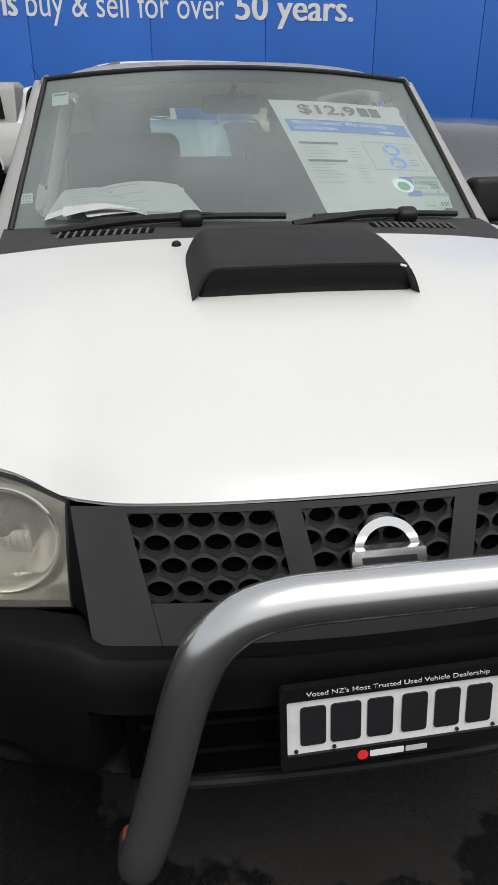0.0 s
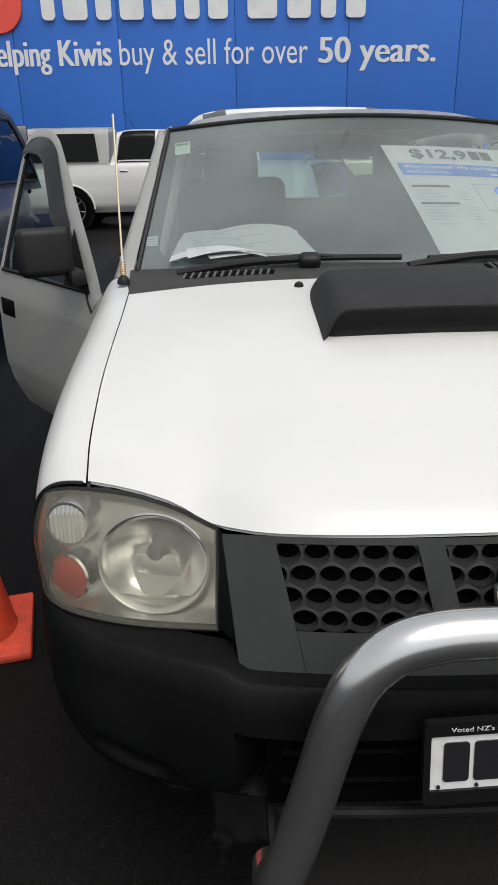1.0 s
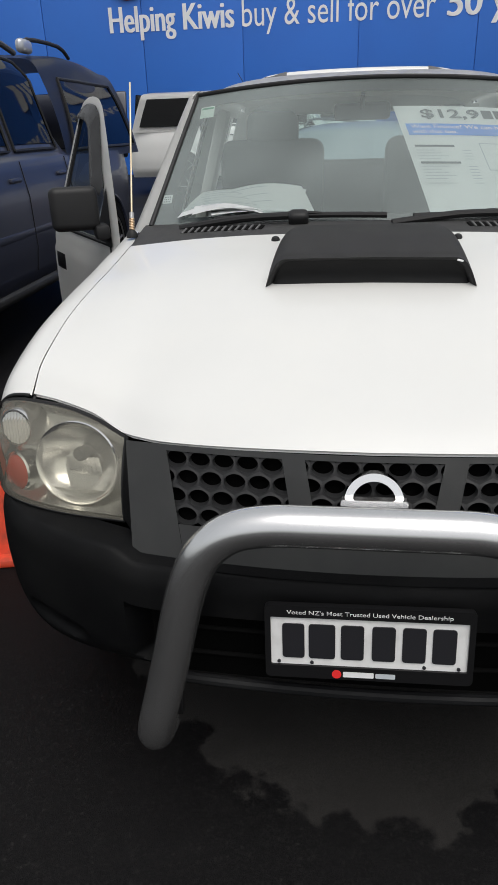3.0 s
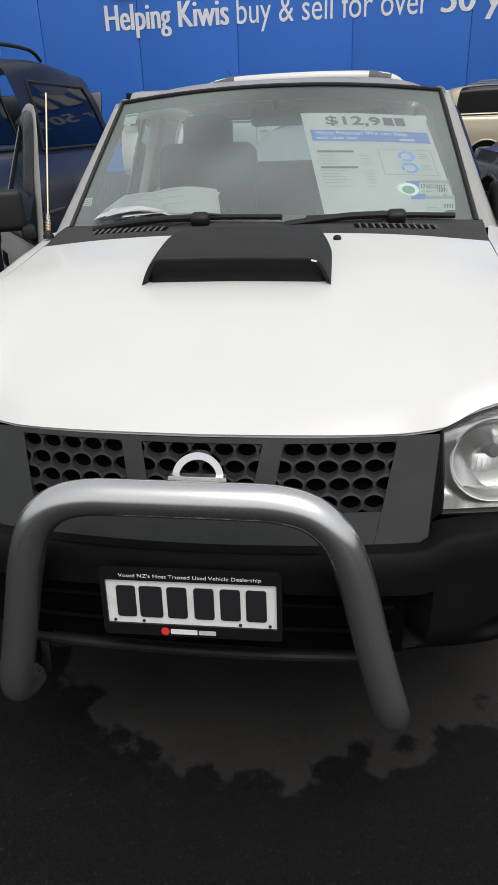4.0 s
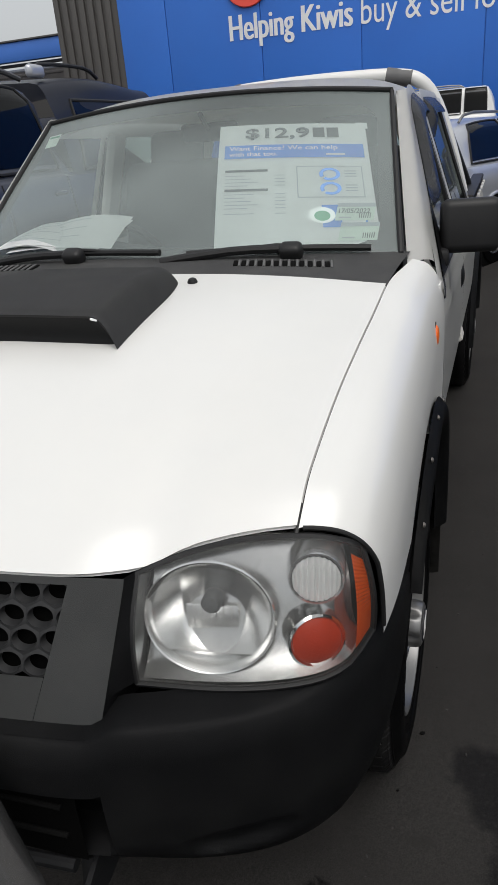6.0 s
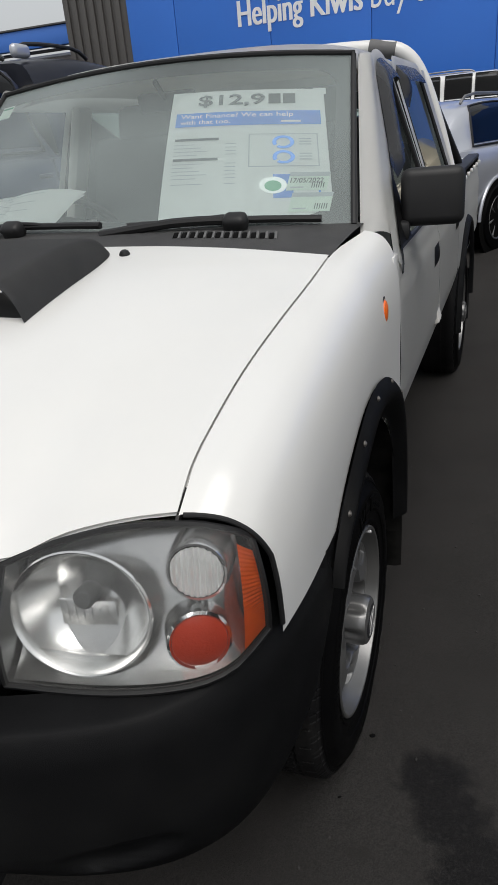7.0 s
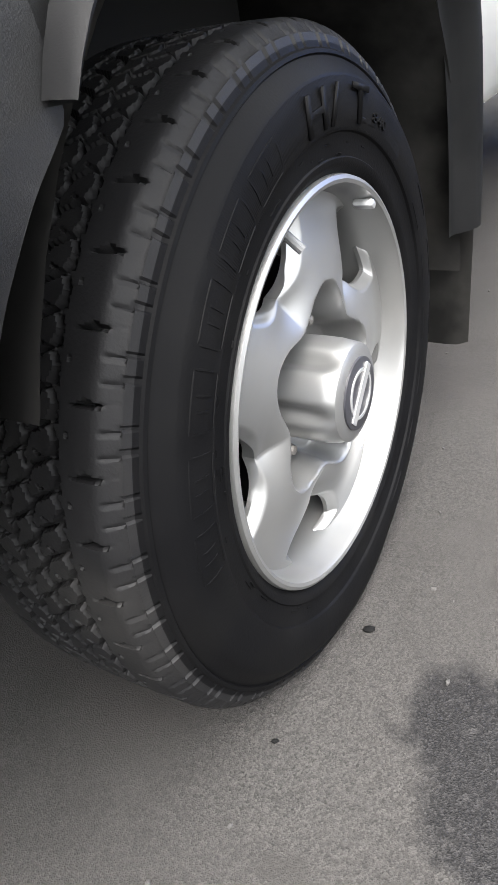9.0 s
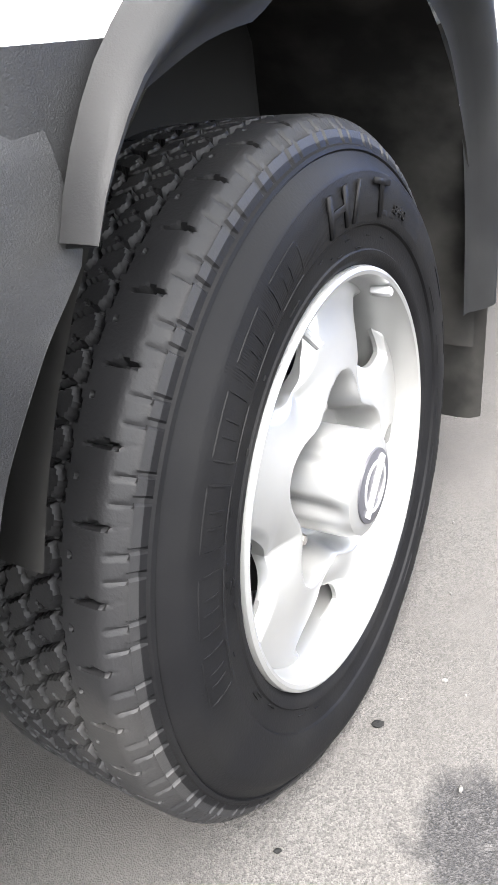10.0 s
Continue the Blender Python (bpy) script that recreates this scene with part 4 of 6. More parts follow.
for s in (-1, 1):
    low, high = glass_point(s * 1.02, -0.05), glass_point(s * 1.02, 1.0)
    def pillar(u, v, s=s, low=low, high=high):
        p = low.lerp(high, v)
        q = Vector((s * lerp(0.8425, 0.6985, v), lerp(1.300, 1.815, v), lerp(1.180, 1.632, v)))
        r = p.lerp(q, u)
        return r + Vector((s * 0.012, -0.006, 0.010)) * math.sin(math.pi * u)
    part("windscreen_pillar", sheet(pillar, 8, 20, 0.012 * s), WHITE, truck)
    part("cant_rail", sheet(lambda u, v, s=s: Vector((s * lerp(0.645, 0.690, u ** 0.8), lerp(1.74, 3.15, v), lerp(1.668, 1.60, u) - 0.02 * v + 0.012 * math.sin(math.pi * u))), 6, 20, 0.01 * s), WHITE, truck)


def window_outline(y0, y1, slant):
    """(y, z) round a side window from the front foot over the top to the rear foot, rounded at its corners."""
    if slant > 0.2:
        pts = [(y0 + 0.035, 1.135), (y0 + 0.085, 1.185), (y0 + 0.34, 1.41), (y0 + 0.515, 1.565), (y0 + 0.60, 1.632), (y0 + 0.68, 1.664), (y0 + 0.78, 1.674)]
    else:
        pts = [(y0 + 0.004, 1.135), (y0 + 0.004, 1.4), (y0 + 0.012, 1.60), (y0 + 0.035, 1.650), (y0 + 0.085, 1.670)]
    pts += [(y1 - 0.16, 1.672), (y1 - 0.09, 1.655), (y1 - 0.055, 1.61), (y1 - 0.03, 1.45), (y1 - 0.006, 1.135)]
    run = [0.0]
    for p, q in zip(pts, pts[1:]):
        run.append(run[-1] + math.dist(p, q))
    run = [r / run[-1] for r in run]
    fy, fz = curve_through(run, [p[0] for p in pts]), curve_through(run, [p[1] for p in pts])

    def band(v, d):
        e = 0.012
        dy, dz = fy(min(1, v + e)) - fy(max(0, v - e)), fz(min(1, v + e)) - fz(max(0, v - e))
        k = 1 / max(1e-6, math.hypot(dy, dz))
        return fy(v) + dz * k * d, fz(v) - dy * k * d

    return band, fy, fz


def window_visor(parent, f, band, v0, v1, wide, inset):
    """Smoked deflector along the front and top of a side window."""
    def q(u, v):
        y, z = band(lerp(v0, v1, v), lerp(inset(lerp(v0, v1, v)), inset(lerp(v0, v1, v)) + wide, u))
        return f(y, z, 0.006 + 0.030 * math.sin(0.5 * math.pi * u) * min(1.0, 12 * v, 12 * (1 - v) + 0.3))
    part("window_visor", sheet(q, 8, 44, 0.003), SHADE_PLASTIC, parent, "smoked plastic window visor")


def mirror(parent, f, s):
    """A square black door mirror: f(x out, y, z) places it."""
    bm = box((0.176, 0.085, 0.158), (0, 0, 0), 0.026, bm=None, seg=4)
    bmesh.ops.transform(bm, matrix=f @ pose(0.060, 0.0, 0.0, -4, 0, 0), verts=bm.verts[:])
    m = part("door_mirror", bm, BLACK, parent, "square matt black door mirror")
    part("mirror_glass", prism(rounded(-0.066, -0.062, 0.066, 0.062, 0.02), lambda a, b, d: f @ Vector((0.060 + a, 0.0445 + d, b)), 0.002), CHROME, m)
    bm = box((0.055, 0.10, 0.055), (0, 0, 0), 0.014)
    bmesh.ops.transform(bm, matrix=f @ pose(-0.030, -0.020, -0.085), verts=bm.verts[:])
    part("mirror_arm", bm, BLACK, m)


def door(parent, place, y0, y1, slant, s, handle_at, with_mirror):
    """A door skin with framed window, built closed; place(x, y, z) then turns it."""
    def on(y, z, out=0.0):
        return place(Vector((s * (side_x(y, z) + out), y, z)))
    def panel(bm, a, b, c, d, out=0.0, thick=0.022, n=10):
        f = lambda u, v: on(lerp(lerp(a[0], b[0], u), lerp(d[0], c[0], u), v), lerp(lerp(a[1], b[1], u), lerp(d[1], c[1], u), v), out)
        return sheet(f, n, n, -thick * s, bm)
    body = part("door", panel(bmesh.new(), (y0, 0.52), (y1, 0.52), (y1, 1.135), (y0, 1.135), 0, 0.03, 24), WHITE, parent, "white front door" if with_mirror else "white rear door")
    band, fy, fz = window_outline(y0, y1, slant)
    frame_w = lambda v: lerp(0.082 if slant > 0.2 else 0.05, 0.045, min(1.0, max(0.0, (v - 0.30) / 0.15)))
    part("window_frame", sheet(lambda u, v: on(*band(v, lerp(0.0, frame_w(v), u)), 0.004 * math.sin(math.pi * u)), 6, 60, -0.024 * s), WHITE, body)
    fa = [band(k / 40, 0.040) for k in range(41)]
    top = max(p[1] for p in fa)
    mid = len(fa) // 2
    fronts, rears = [p for p in fa if p[0] < fa[mid][0]], [p for p in fa if p[0] >= fa[mid][0]]
    rows_z = [lerp(1.12, top, k / 20) for k in range(21)]
    f_y = [min((p for p in fronts), key=lambda p: abs(p[1] - z))[0] for z in rows_z]
    r_y = [min((p for p in rears), key=lambda p: abs(p[1] - z))[0] for z in rows_z]
    g = part("door_glass", sheet(lambda u, v: on(lerp(f_y[round(v * 20)], r_y[round(v * 20)], u), rows_z[round(v * 20)], -0.012), 10, 20), SIDE, body)
    g.visible_shadow = False
    part("window_seal", tube([on(*band(k / 60, frame_w(k / 60) + 0.002), -0.004) for k in range(61)], 0.009, 6), BLACK, body)
    part("belt_seal", tube([on(lerp(y0 + (0.13 if slant > 0.2 else 0.05), y1 - 0.05, k / 12), 1.137, 0.002) for k in range(13)], 0.009, 6), BLACK, body)
    if with_mirror:
        part("mirror_sail", sheet(lambda u, v: on(lerp(lerp(y0 + 0.10, y0 + 0.315, v), y0 + 0.315, u), lerp(1.135, 1.335, v), 0.010), 6, 8, -0.012 * s), BLACK, body)
    part("crease", tube([on(lerp(y0 + 0.005, y1 - 0.005, k / 12), 1.046, -0.0045) for k in range(13)], 0.007, 6), WHITE, body)
    bm = sheet(lambda u, v: on(handle_at + 0.075 * (u - 0.5) * 2, 0.985 + 0.036 * (v - 0.5) * 2, 0.010 * math.sin(math.pi * u) * math.sin(math.pi * v) ** 0.5), 10, 8, -0.006 * s)
    part("door_handle", bm, BLACK, body, "black flap door handle")
    window_visor(body, on, band, 0.24 if slant > 0.2 else 0.20, 0.72 if slant > 0.2 else 0.62, 0.060, lambda v: frame_w(v) - 0.018)
    return body, on


# near side doors are shut
keep = lambda p: p
front_door, _ = door(truck, keep, 1.207, 2.185, 0.575, 1, 2.08, True)
mirror(front_door, pose(0.868, 1.490, 1.252, 0, 0, 10), 1)
rear_door, _ = door(truck, keep, 2.192, 3.05, 0.06, 1, 2.96, False)
part("door_jamb", box((0.02, 0.06, 0.62), (0.862, 1.205, 0.83), 0.004), WHITE, truck)
# driver's door stands open
hinge = Matrix.Translation((-0.872, 1.215, 0)) @ Matrix.Rotation(radians(35.5), 4, "Z") @ Matrix.Translation((0.872, -1.215, 0))
swing = lambda p: hinge @ p
driver_door, _ = door(truck, swing, 1.207, 2.185, 0.575, -1, 2.08, True)
tagged(driver_door, "white driver's door standing open")
mirror(driver_door, hinge @ pose(-0.908, 1.408, 1.272, 0, 0, -10) @ Matrix.Diagonal((-1, 1, 1, 1)), -1)
part("inner_trim", sheet(lambda u, v: swing(Vector((-(side_x(1.5, lerp(0.55, 1.13, v)) - 0.045), lerp(1.24, 2.16, u), lerp(0.55, 1.13, v)))), 8, 8, 0.01), TRIM, driver_door)
door(truck, keep, 2.192, 3.05, 0.06, -1, 2.96, False)

for s in (-1, 1):
    bm = bmesh.new()
    flank(bm, ((3.055, 0.52), (3.16, 0.52), (3.16, 1.14), (3.055, 1.14)), s)
    flank(bm, ((3.055, 1.14), (3.16, 1.14), (3.12, 1.65), (3.02, 1.65)), s)
    part("rear_pillar", bm, WHITE, truck)
    part("sill", sheet(lambda u, v, s=s: Vector((s * lerp(0.820, 0.76, v ** 1.5), lerp(1.20, 3.2, u), lerp(0.55, 0.47, v))), 12, 6, 0.01 * s), WHITE, truck)
part("cab_floor", box((1.5, 2.0, 0.06), (0, 2.15, 0.50), 0.01), VOID, truck)
bm = bmesh.new()
box((1.52, 0.04, 0.66), (0, 3.14, 0.84), 0.01, bm=bm)
box((0.16, 0.04, 0.46), (0.66, 3.12, 1.38), 0.01, (0, -16, 0), bm=bm)
box((0.16, 0.04, 0.46), (-0.66, 3.12, 1.38), 0.01, (0, 16, 0), bm=bm)
box((1.28, 0.04, 0.09), (0, 3.12, 1.635), 0.01, bm=bm)
part("cab_back", bm, WHITE, truck)
rear_glass = part("rear_window", box((1.26, 0.005, 0.46), (0, 3.125, 1.39), 0.0), SIDE, truck)
rear_glass.visible_shadow = False
part("headlining", sheet(lambda u, v: roof_point(0.03 + 0.94 * u, 0.02 + 0.96 * v) + Vector((0, 0, -0.035)), 16, 12, 0.006), TRIM, truck)
part("engine_bay", box((1.36, 0.9, 0.36), (0, 0.52, 0.72), 0.05), VOID, truck)
part("bay_top", sheet(lambda u, v: bonnet_point(2 * u - 1, v) * 1.0 + Vector((-(2 * u - 1) * 0.03, 0.03 * (1 - v), -0.06)), 14, 10), VOID, truck)

# cargo bed
BED0, BED1 = 3.18, 4.72
for s in (-1, 1):
    def bed_side(u, v, s=s):
        y, z = lerp(BED0, BED1, u), lerp(1.16, 0.52, v)
        d = abs(y - 3.67) / 0.47
        if d < 1:
            z = max(z, 0.36 + 0.53 * math.sqrt(1 - d * d)) if v > 0.4 else z
        return Vector((s * (side_x(y, min(z, 1.09)) - 0.004), y, z))
    bed = part("bed_side", sheet(bed_side, 40, 14, -0.03 * s), WHITE, truck)
    part("tub_rail", box((0.075, BED1 - BED0, 0.03), (s * 0.835, (BED0 + BED1) / 2, 1.172), 0.01), BLACK, bed)
    for k in range(6):
        part("tie_hook", box((0.02, 0.05, 0.022), (s * 0.876, BED0 + 0.3 + 0.24 * k, 1.135), 0.006), WHITE, bed)
part("bed_floor", box((1.5, BED1 - BED0, 0.04), (0, (BED0 + BED1) / 2, 0.72), 0.005), BLACK, truck)
part("tailgate", box((1.62, 0.05, 0.52), (0, BED1 + 0.02, 0.90), 0.015), WHITE, truck)
hoop = [(-0.80, 3.42, 1.16), (-0.735, 3.38, 1.40), (-0.655, 3.34, 1.63), (-0.57, 3.31, 1.745), (-0.44, 3.30, 1.780), (-0.2, 3.29, 1.790), (0, 3.29, 1.792)]
hoop = hoop + [(-x, y, z) for x, y, z in hoop[-2::-1]]
sport = part("sports_bar", tube(hoop, 0.036, 16, smooth_steps=4), WHITE, truck, "white tubular sports bar with black pads")
for s in (-1, 1):
    part("pad", tube([(s * 0.40, 3.298, 1.783), (s * 0.53, 3.304, 1.760)], 0.041, 14), COWL, sport)
    part("strut", tube([(s * 0.70, 3.37, 1.52), (s * 0.80, 3.85, 1.19)], 0.030, 12), BLACK, sport)

# wheel arches and mudflaps
for s in (-1, 1):
    def flare(u, v, s=s):
        y, z = flare_y(v), flare_z(v)
        cy, cz = HUB_Y, HUB_Z
        k = lerp(1.0, 1 - 0.165 * min(1.0, 0.08 + 4.5 * v), u)
        x = fend_out(min(1.25, y)) + 0.008 + 0.030 * math.sin(math.pi * min(1, u * 1.15) ** 0.9) * 0.9 - 0.012 * u
        return Vector((s * x, cy + (y - cy) * k, cz + (z - cz) * k))
    arch = part("wheel_arch_flare", sheet(flare, 12, 60, -0.005 * s), FLARE, truck, "black plastic wheel arch flare held by screws")
    for v in (0.110, 0.240, 0.365, 0.52, 0.66, 0.80):
        p = flare(0.10, v)
        part("flare_screw", lathe([(0.0062, -0.002), (0.0065, 0.0008), (0.0048, 0.0012), (0.0044, 0.0022), (0.0026, 0.0034), (0.0, 0.0038)], 16, m=Matrix.Translation(p) @ pose(0.003 * s, 0, 0, 0, 90 * s, 0)), NUT, arch)
    def liner(u, v, s=s):
        a = math.pi * lerp(0.13, 1.02, v)
        return Vector((s * lerp(0.885, 0.50, u), HUB_Y - 0.455 * math.cos(a), HUB_Z + 0.50 * math.sin(a)))
    part("arch_liner", sheet(liner, 4, 30, 0.004), LINER, truck)
    flap = part("mud_flap", sheet(lambda u, v, s=s: Vector((s * lerp(0.70, 0.896, u), 1.195 + 0.02 * v + 0.012 * math.sin(3 * u), lerp(0.175 + 0.012 * abs(2 * u - 1) ** 6, 0.44, v))), 10, 10, 0.008), LINER, truck, "dusty black rubber mud flap")
    part("flap_holder", box((0.05, 0.05, 0.13), (s * 0.868, 1.232, 0.455), 0.008), BUMPER, flap)
    part("bed_arch_flare", sheet(lambda u, v, s=s: (lambda a: Vector((s * (0.884 + 0.026 * math.sin(math.pi * u)), 3.67 - (0.50 - 0.06 * u) * math.cos(a), 0.36 + (0.56 - 0.06 * u) * math.sin(a))))(math.pi * v), 6, 40, 0.004), BUMPER, truck)
    part("bed_mud_flap", box((0.2, 0.012, 0.34), (s * 0.79, 4.12, 0.36), 0.004), BLACK, truck)
part("chassis_rail", box((0.9, 3.9, 0.12), (0, 2.4, 0.42), 0.01), VOID, truck)
for y in (HUB_Y, 3.67):
    part("axle", tube([(-0.66, y, HUB_Z), (0.66, y, HUB_Z)], 0.045, 12), VOID, truck)


# wheels, built about their own axis (z outward)
def tread_depth(k, t):
    """How far the tread lies below its crown: k turns in pitches, t across from -1 to 1."""
    at = abs(t)
    tri = abs((k * 2 % 1.0) * 2 - 1) * 2 - 1
    d = 0.0
    for c, w, deep in ((0.45, 0.036, 0.0085), (0.13, 0.032, 0.0080)):
        off = abs(at - c - 0.034 * tri * (1 if t > 0 else -1))
        if off < w:
            d = max(d, deep * min(1.0, (w - off) / 0.014))
    kk = k + (0.0 if t > 0 else 0.5)
    if at > 0.50:
        # broad smooth shoulder block: a wedge that opens outwards, a side branch, and short cuts at the edge
        x = abs((kk + 0.20 * (at - 0.5)) % 1.0 - 0.5)
        w = lerp(0.004, 0.060, (at - 0.56) / 0.24) if at < 0.80 else max(0.016, 0.060 - 0.5 * (at - 0.80))
        if 0.56 < at < 0.985 and x < w:
            d = max(d, 0.0085 * min(1.0, (w - x) / 0.028))
        x = abs((kk - 0.60 * (at - 0.76) + 0.12) % 1.0 - 0.5)
        if 0.74 < at < 0.90 and x < 0.028:
            d = max(d, 0.0050 * min(1.0, (0.028 - x) / 0.014))
        if at > 0.885:
            for o in (0.33, 0.66):
                x = abs((kk + 0.04 * at + o) % 1.0 - 0.5)
                if x < 0.030:
                    d = max(d, 0.0028 * min(1.0, (0.030 - x) / 0.012))
        if 0.945 < at < 0.972:
            d = max(d, 0.0012)
        if abs(at - 0.60) < 0.018 and abs((kk + 0.62) % 1.0 - 0.5) < 0.03:
            d = max(d, 0.004)
    elif at > 0.17:
        f = abs((kk * 2.0 + 1.6 * at + (0.35 if t > 0 else 0.8)) % 1.0 - 0.5)
        if f < 0.085:
            d = max(d, 0.0065)
        f = abs((kk * 2.0 - 1.6 * at + 0.55) % 1.0 - 0.5)
        if f < 0.05 and 0.24 < at < 0.36:
            d = max(d, 0.004)
    else:
        f = abs((k * 2.0 + 2.0 * t) % 1.0 - 0.5)
        if f < 0.07:
            d = max(d, 0.005)
    return d


def tyre_mesh(r, half, rim, fine):
    """A road tyre: zigzag grooves, notched shoulder blocks and a ribbed side wall."""
    pitches = 42
    n = pitches * (28 if fine else 4)
    cross = 84 if fine else 14
    crown = half * 0.83
    wall = [(r - 0.016, crown + 0.0015), (r - 0.023, crown + 0.0045), (r - 0.0285, crown + 0.0065), (r - 0.0300, crown + 0.0090), (r - 0.0335, crown + 0.0102), (r - 0.0350, crown + 0.0085), (r - 0.050, half + 0.0020), (r - 0.0525, half + 0.0040), (r - 0.060, half + 0.0060), (r - 0.078, half + 0.0085), (r - 0.096, half + 0.0080), (r - 0.1015, half + 0.0055), (r - 0.1030, half + 0.0025), (r - 0.110, half + 0.0005), (rim + 0.026, half - 0.0005), (rim + 0.0245, half + 0.0012), (rim + 0.019, half + 0.0006), (rim + 0.013, half - 0.004), (rim + 0.007, half - 0.010), (rim + 0.001, half - 0.020), (rim - 0.005, half - 0.034)]
    prof = [(rim, -half + 0.02), (rim + 0.03, -half - 0.002), (r - 0.055, -half - 0.006), (r - 0.022, -half + 0.002)]
    m = len(prof) + cross + 1 + len(wall)
    verts = []
    for q in range(n):
        ang = 2 * math.pi * q / n
        ca, sa = math.cos(ang), math.sin(ang)
        k = pitches * q / n
        ring = list(prof)
        for i in range(cross + 1):
            t = -1 + 2 * i / cross
            drop = 0.003 * t * t + 0.012 * max(0.0, (abs(t) - 0.80) / 0.20) ** 2.2
            ring.append((r - drop - tread_depth(k, t), t * crown * 0.99))
        notch = min(abs((k + 0.10 + o) % 1.0 - 0.5) for o in (0.33, 0.67)) < 0.040
        for i, (rr, h) in enumerate(wall):
            ring.append((rr - 0.0018, h - 0.0022) if notch and i < 2 else (rr, h))
        verts += [(rr * ca, rr * sa, h) for rr, h in ring]
    faces = []
    for q in range(n):
        p0, p1 = q * m, ((q + 1) % n) * m
        faces += [(p0 + i, p1 + i, p1 + i + 1, p0 + i + 1) for i in range(m - 1)]
    me = bpy.data.meshes.new("tyre")
    me.from_pydata(verts, [], faces)
    lo = len(prof)
    me.polygons.foreach_set("material_index", [1 if lo <= i < lo + cross + 2 else 0 for q in range(n) for i in range(m - 1)])
    return me


def alloy_mesh(fine):
    """Five broad crowned spokes, windows along the rim between them, and a pocket for the nuts at each root."""
    bm = bmesh.new()
    nr, nu = (96, 44) if fine else (40, 16)
    crown = curve_through([0.050, 0.075, 0.105, 0.150, 0.190, 0.2165], [0.088, 0.094, 0.096, 0.091, 0.084, 0.081])
    step = lambda t: (lambda k: k * k * (3 - 2 * k))(min(1.0, max(0.0, t)))

    def reach(r):
        """Half the spoke's angle, in degrees."""
        if r < 0.142:
            return 36.0
        return 36 - 19 * math.sqrt(max(0.0, 1 - ((0.206 - r) / 0.064) ** 2)) * (1 - 0.55 * step((r - 0.202) / 0.0145))

    def face(r, a):
        k = abs(a) / 36
        well = step((r - 0.096 - 0.015 * math.cos(5 * radians(a))) / 0.015)
        return lerp(0.046, crown(r) + 0.004 - 0.018 * k ** 2.2 * step((r - 0.085) / 0.05), well)

    for s in range(5):
        rows = []
        for i in range(nr + 1):
            r = lerp(0.048, 0.2165, i / nr)
            wide = reach(r)
            row = []
            for q in range(nu + 1):
                a = (2 * q / nu - 1) * wide
                h = face(r, a)
                # the flanks roll over towards the windows
                roll = 0.010 * step((abs(a) / wide - 0.80) / 0.20) * step((r - 0.138) / 0.02)
                row.append((polar(bm, r, radians(22 + 72 * s + a), h - roll), polar(bm, r, radians(22 + 72 * s + a), h - 0.016)))
            rows.append(row)
        for i in range(nr):
            for q in range(nu):
                bm.faces.new((rows[i][q][0], rows[i + 1][q][0], rows[i + 1][q + 1][0], rows[i][q + 1][0]))
                bm.faces.new((rows[i][q][1], rows[i][q + 1][1], rows[i + 1][q + 1][1], rows[i + 1][q][1]))
            if lerp(0.048, 0.2165, i / nr) > 0.139:
                for q in (0, nu):
                    bm.faces.new((rows[i][q][0], rows[i][q][1], rows[i + 1][q][1], rows[i + 1][q][0]))
    bmesh.ops.remove_doubles(bm, verts=bm.verts[:], dist=2e-4)
    return bm


def polar(bm, r, a, h):
    return bm.verts.new((r * math.cos(a), r * math.sin(a), h))


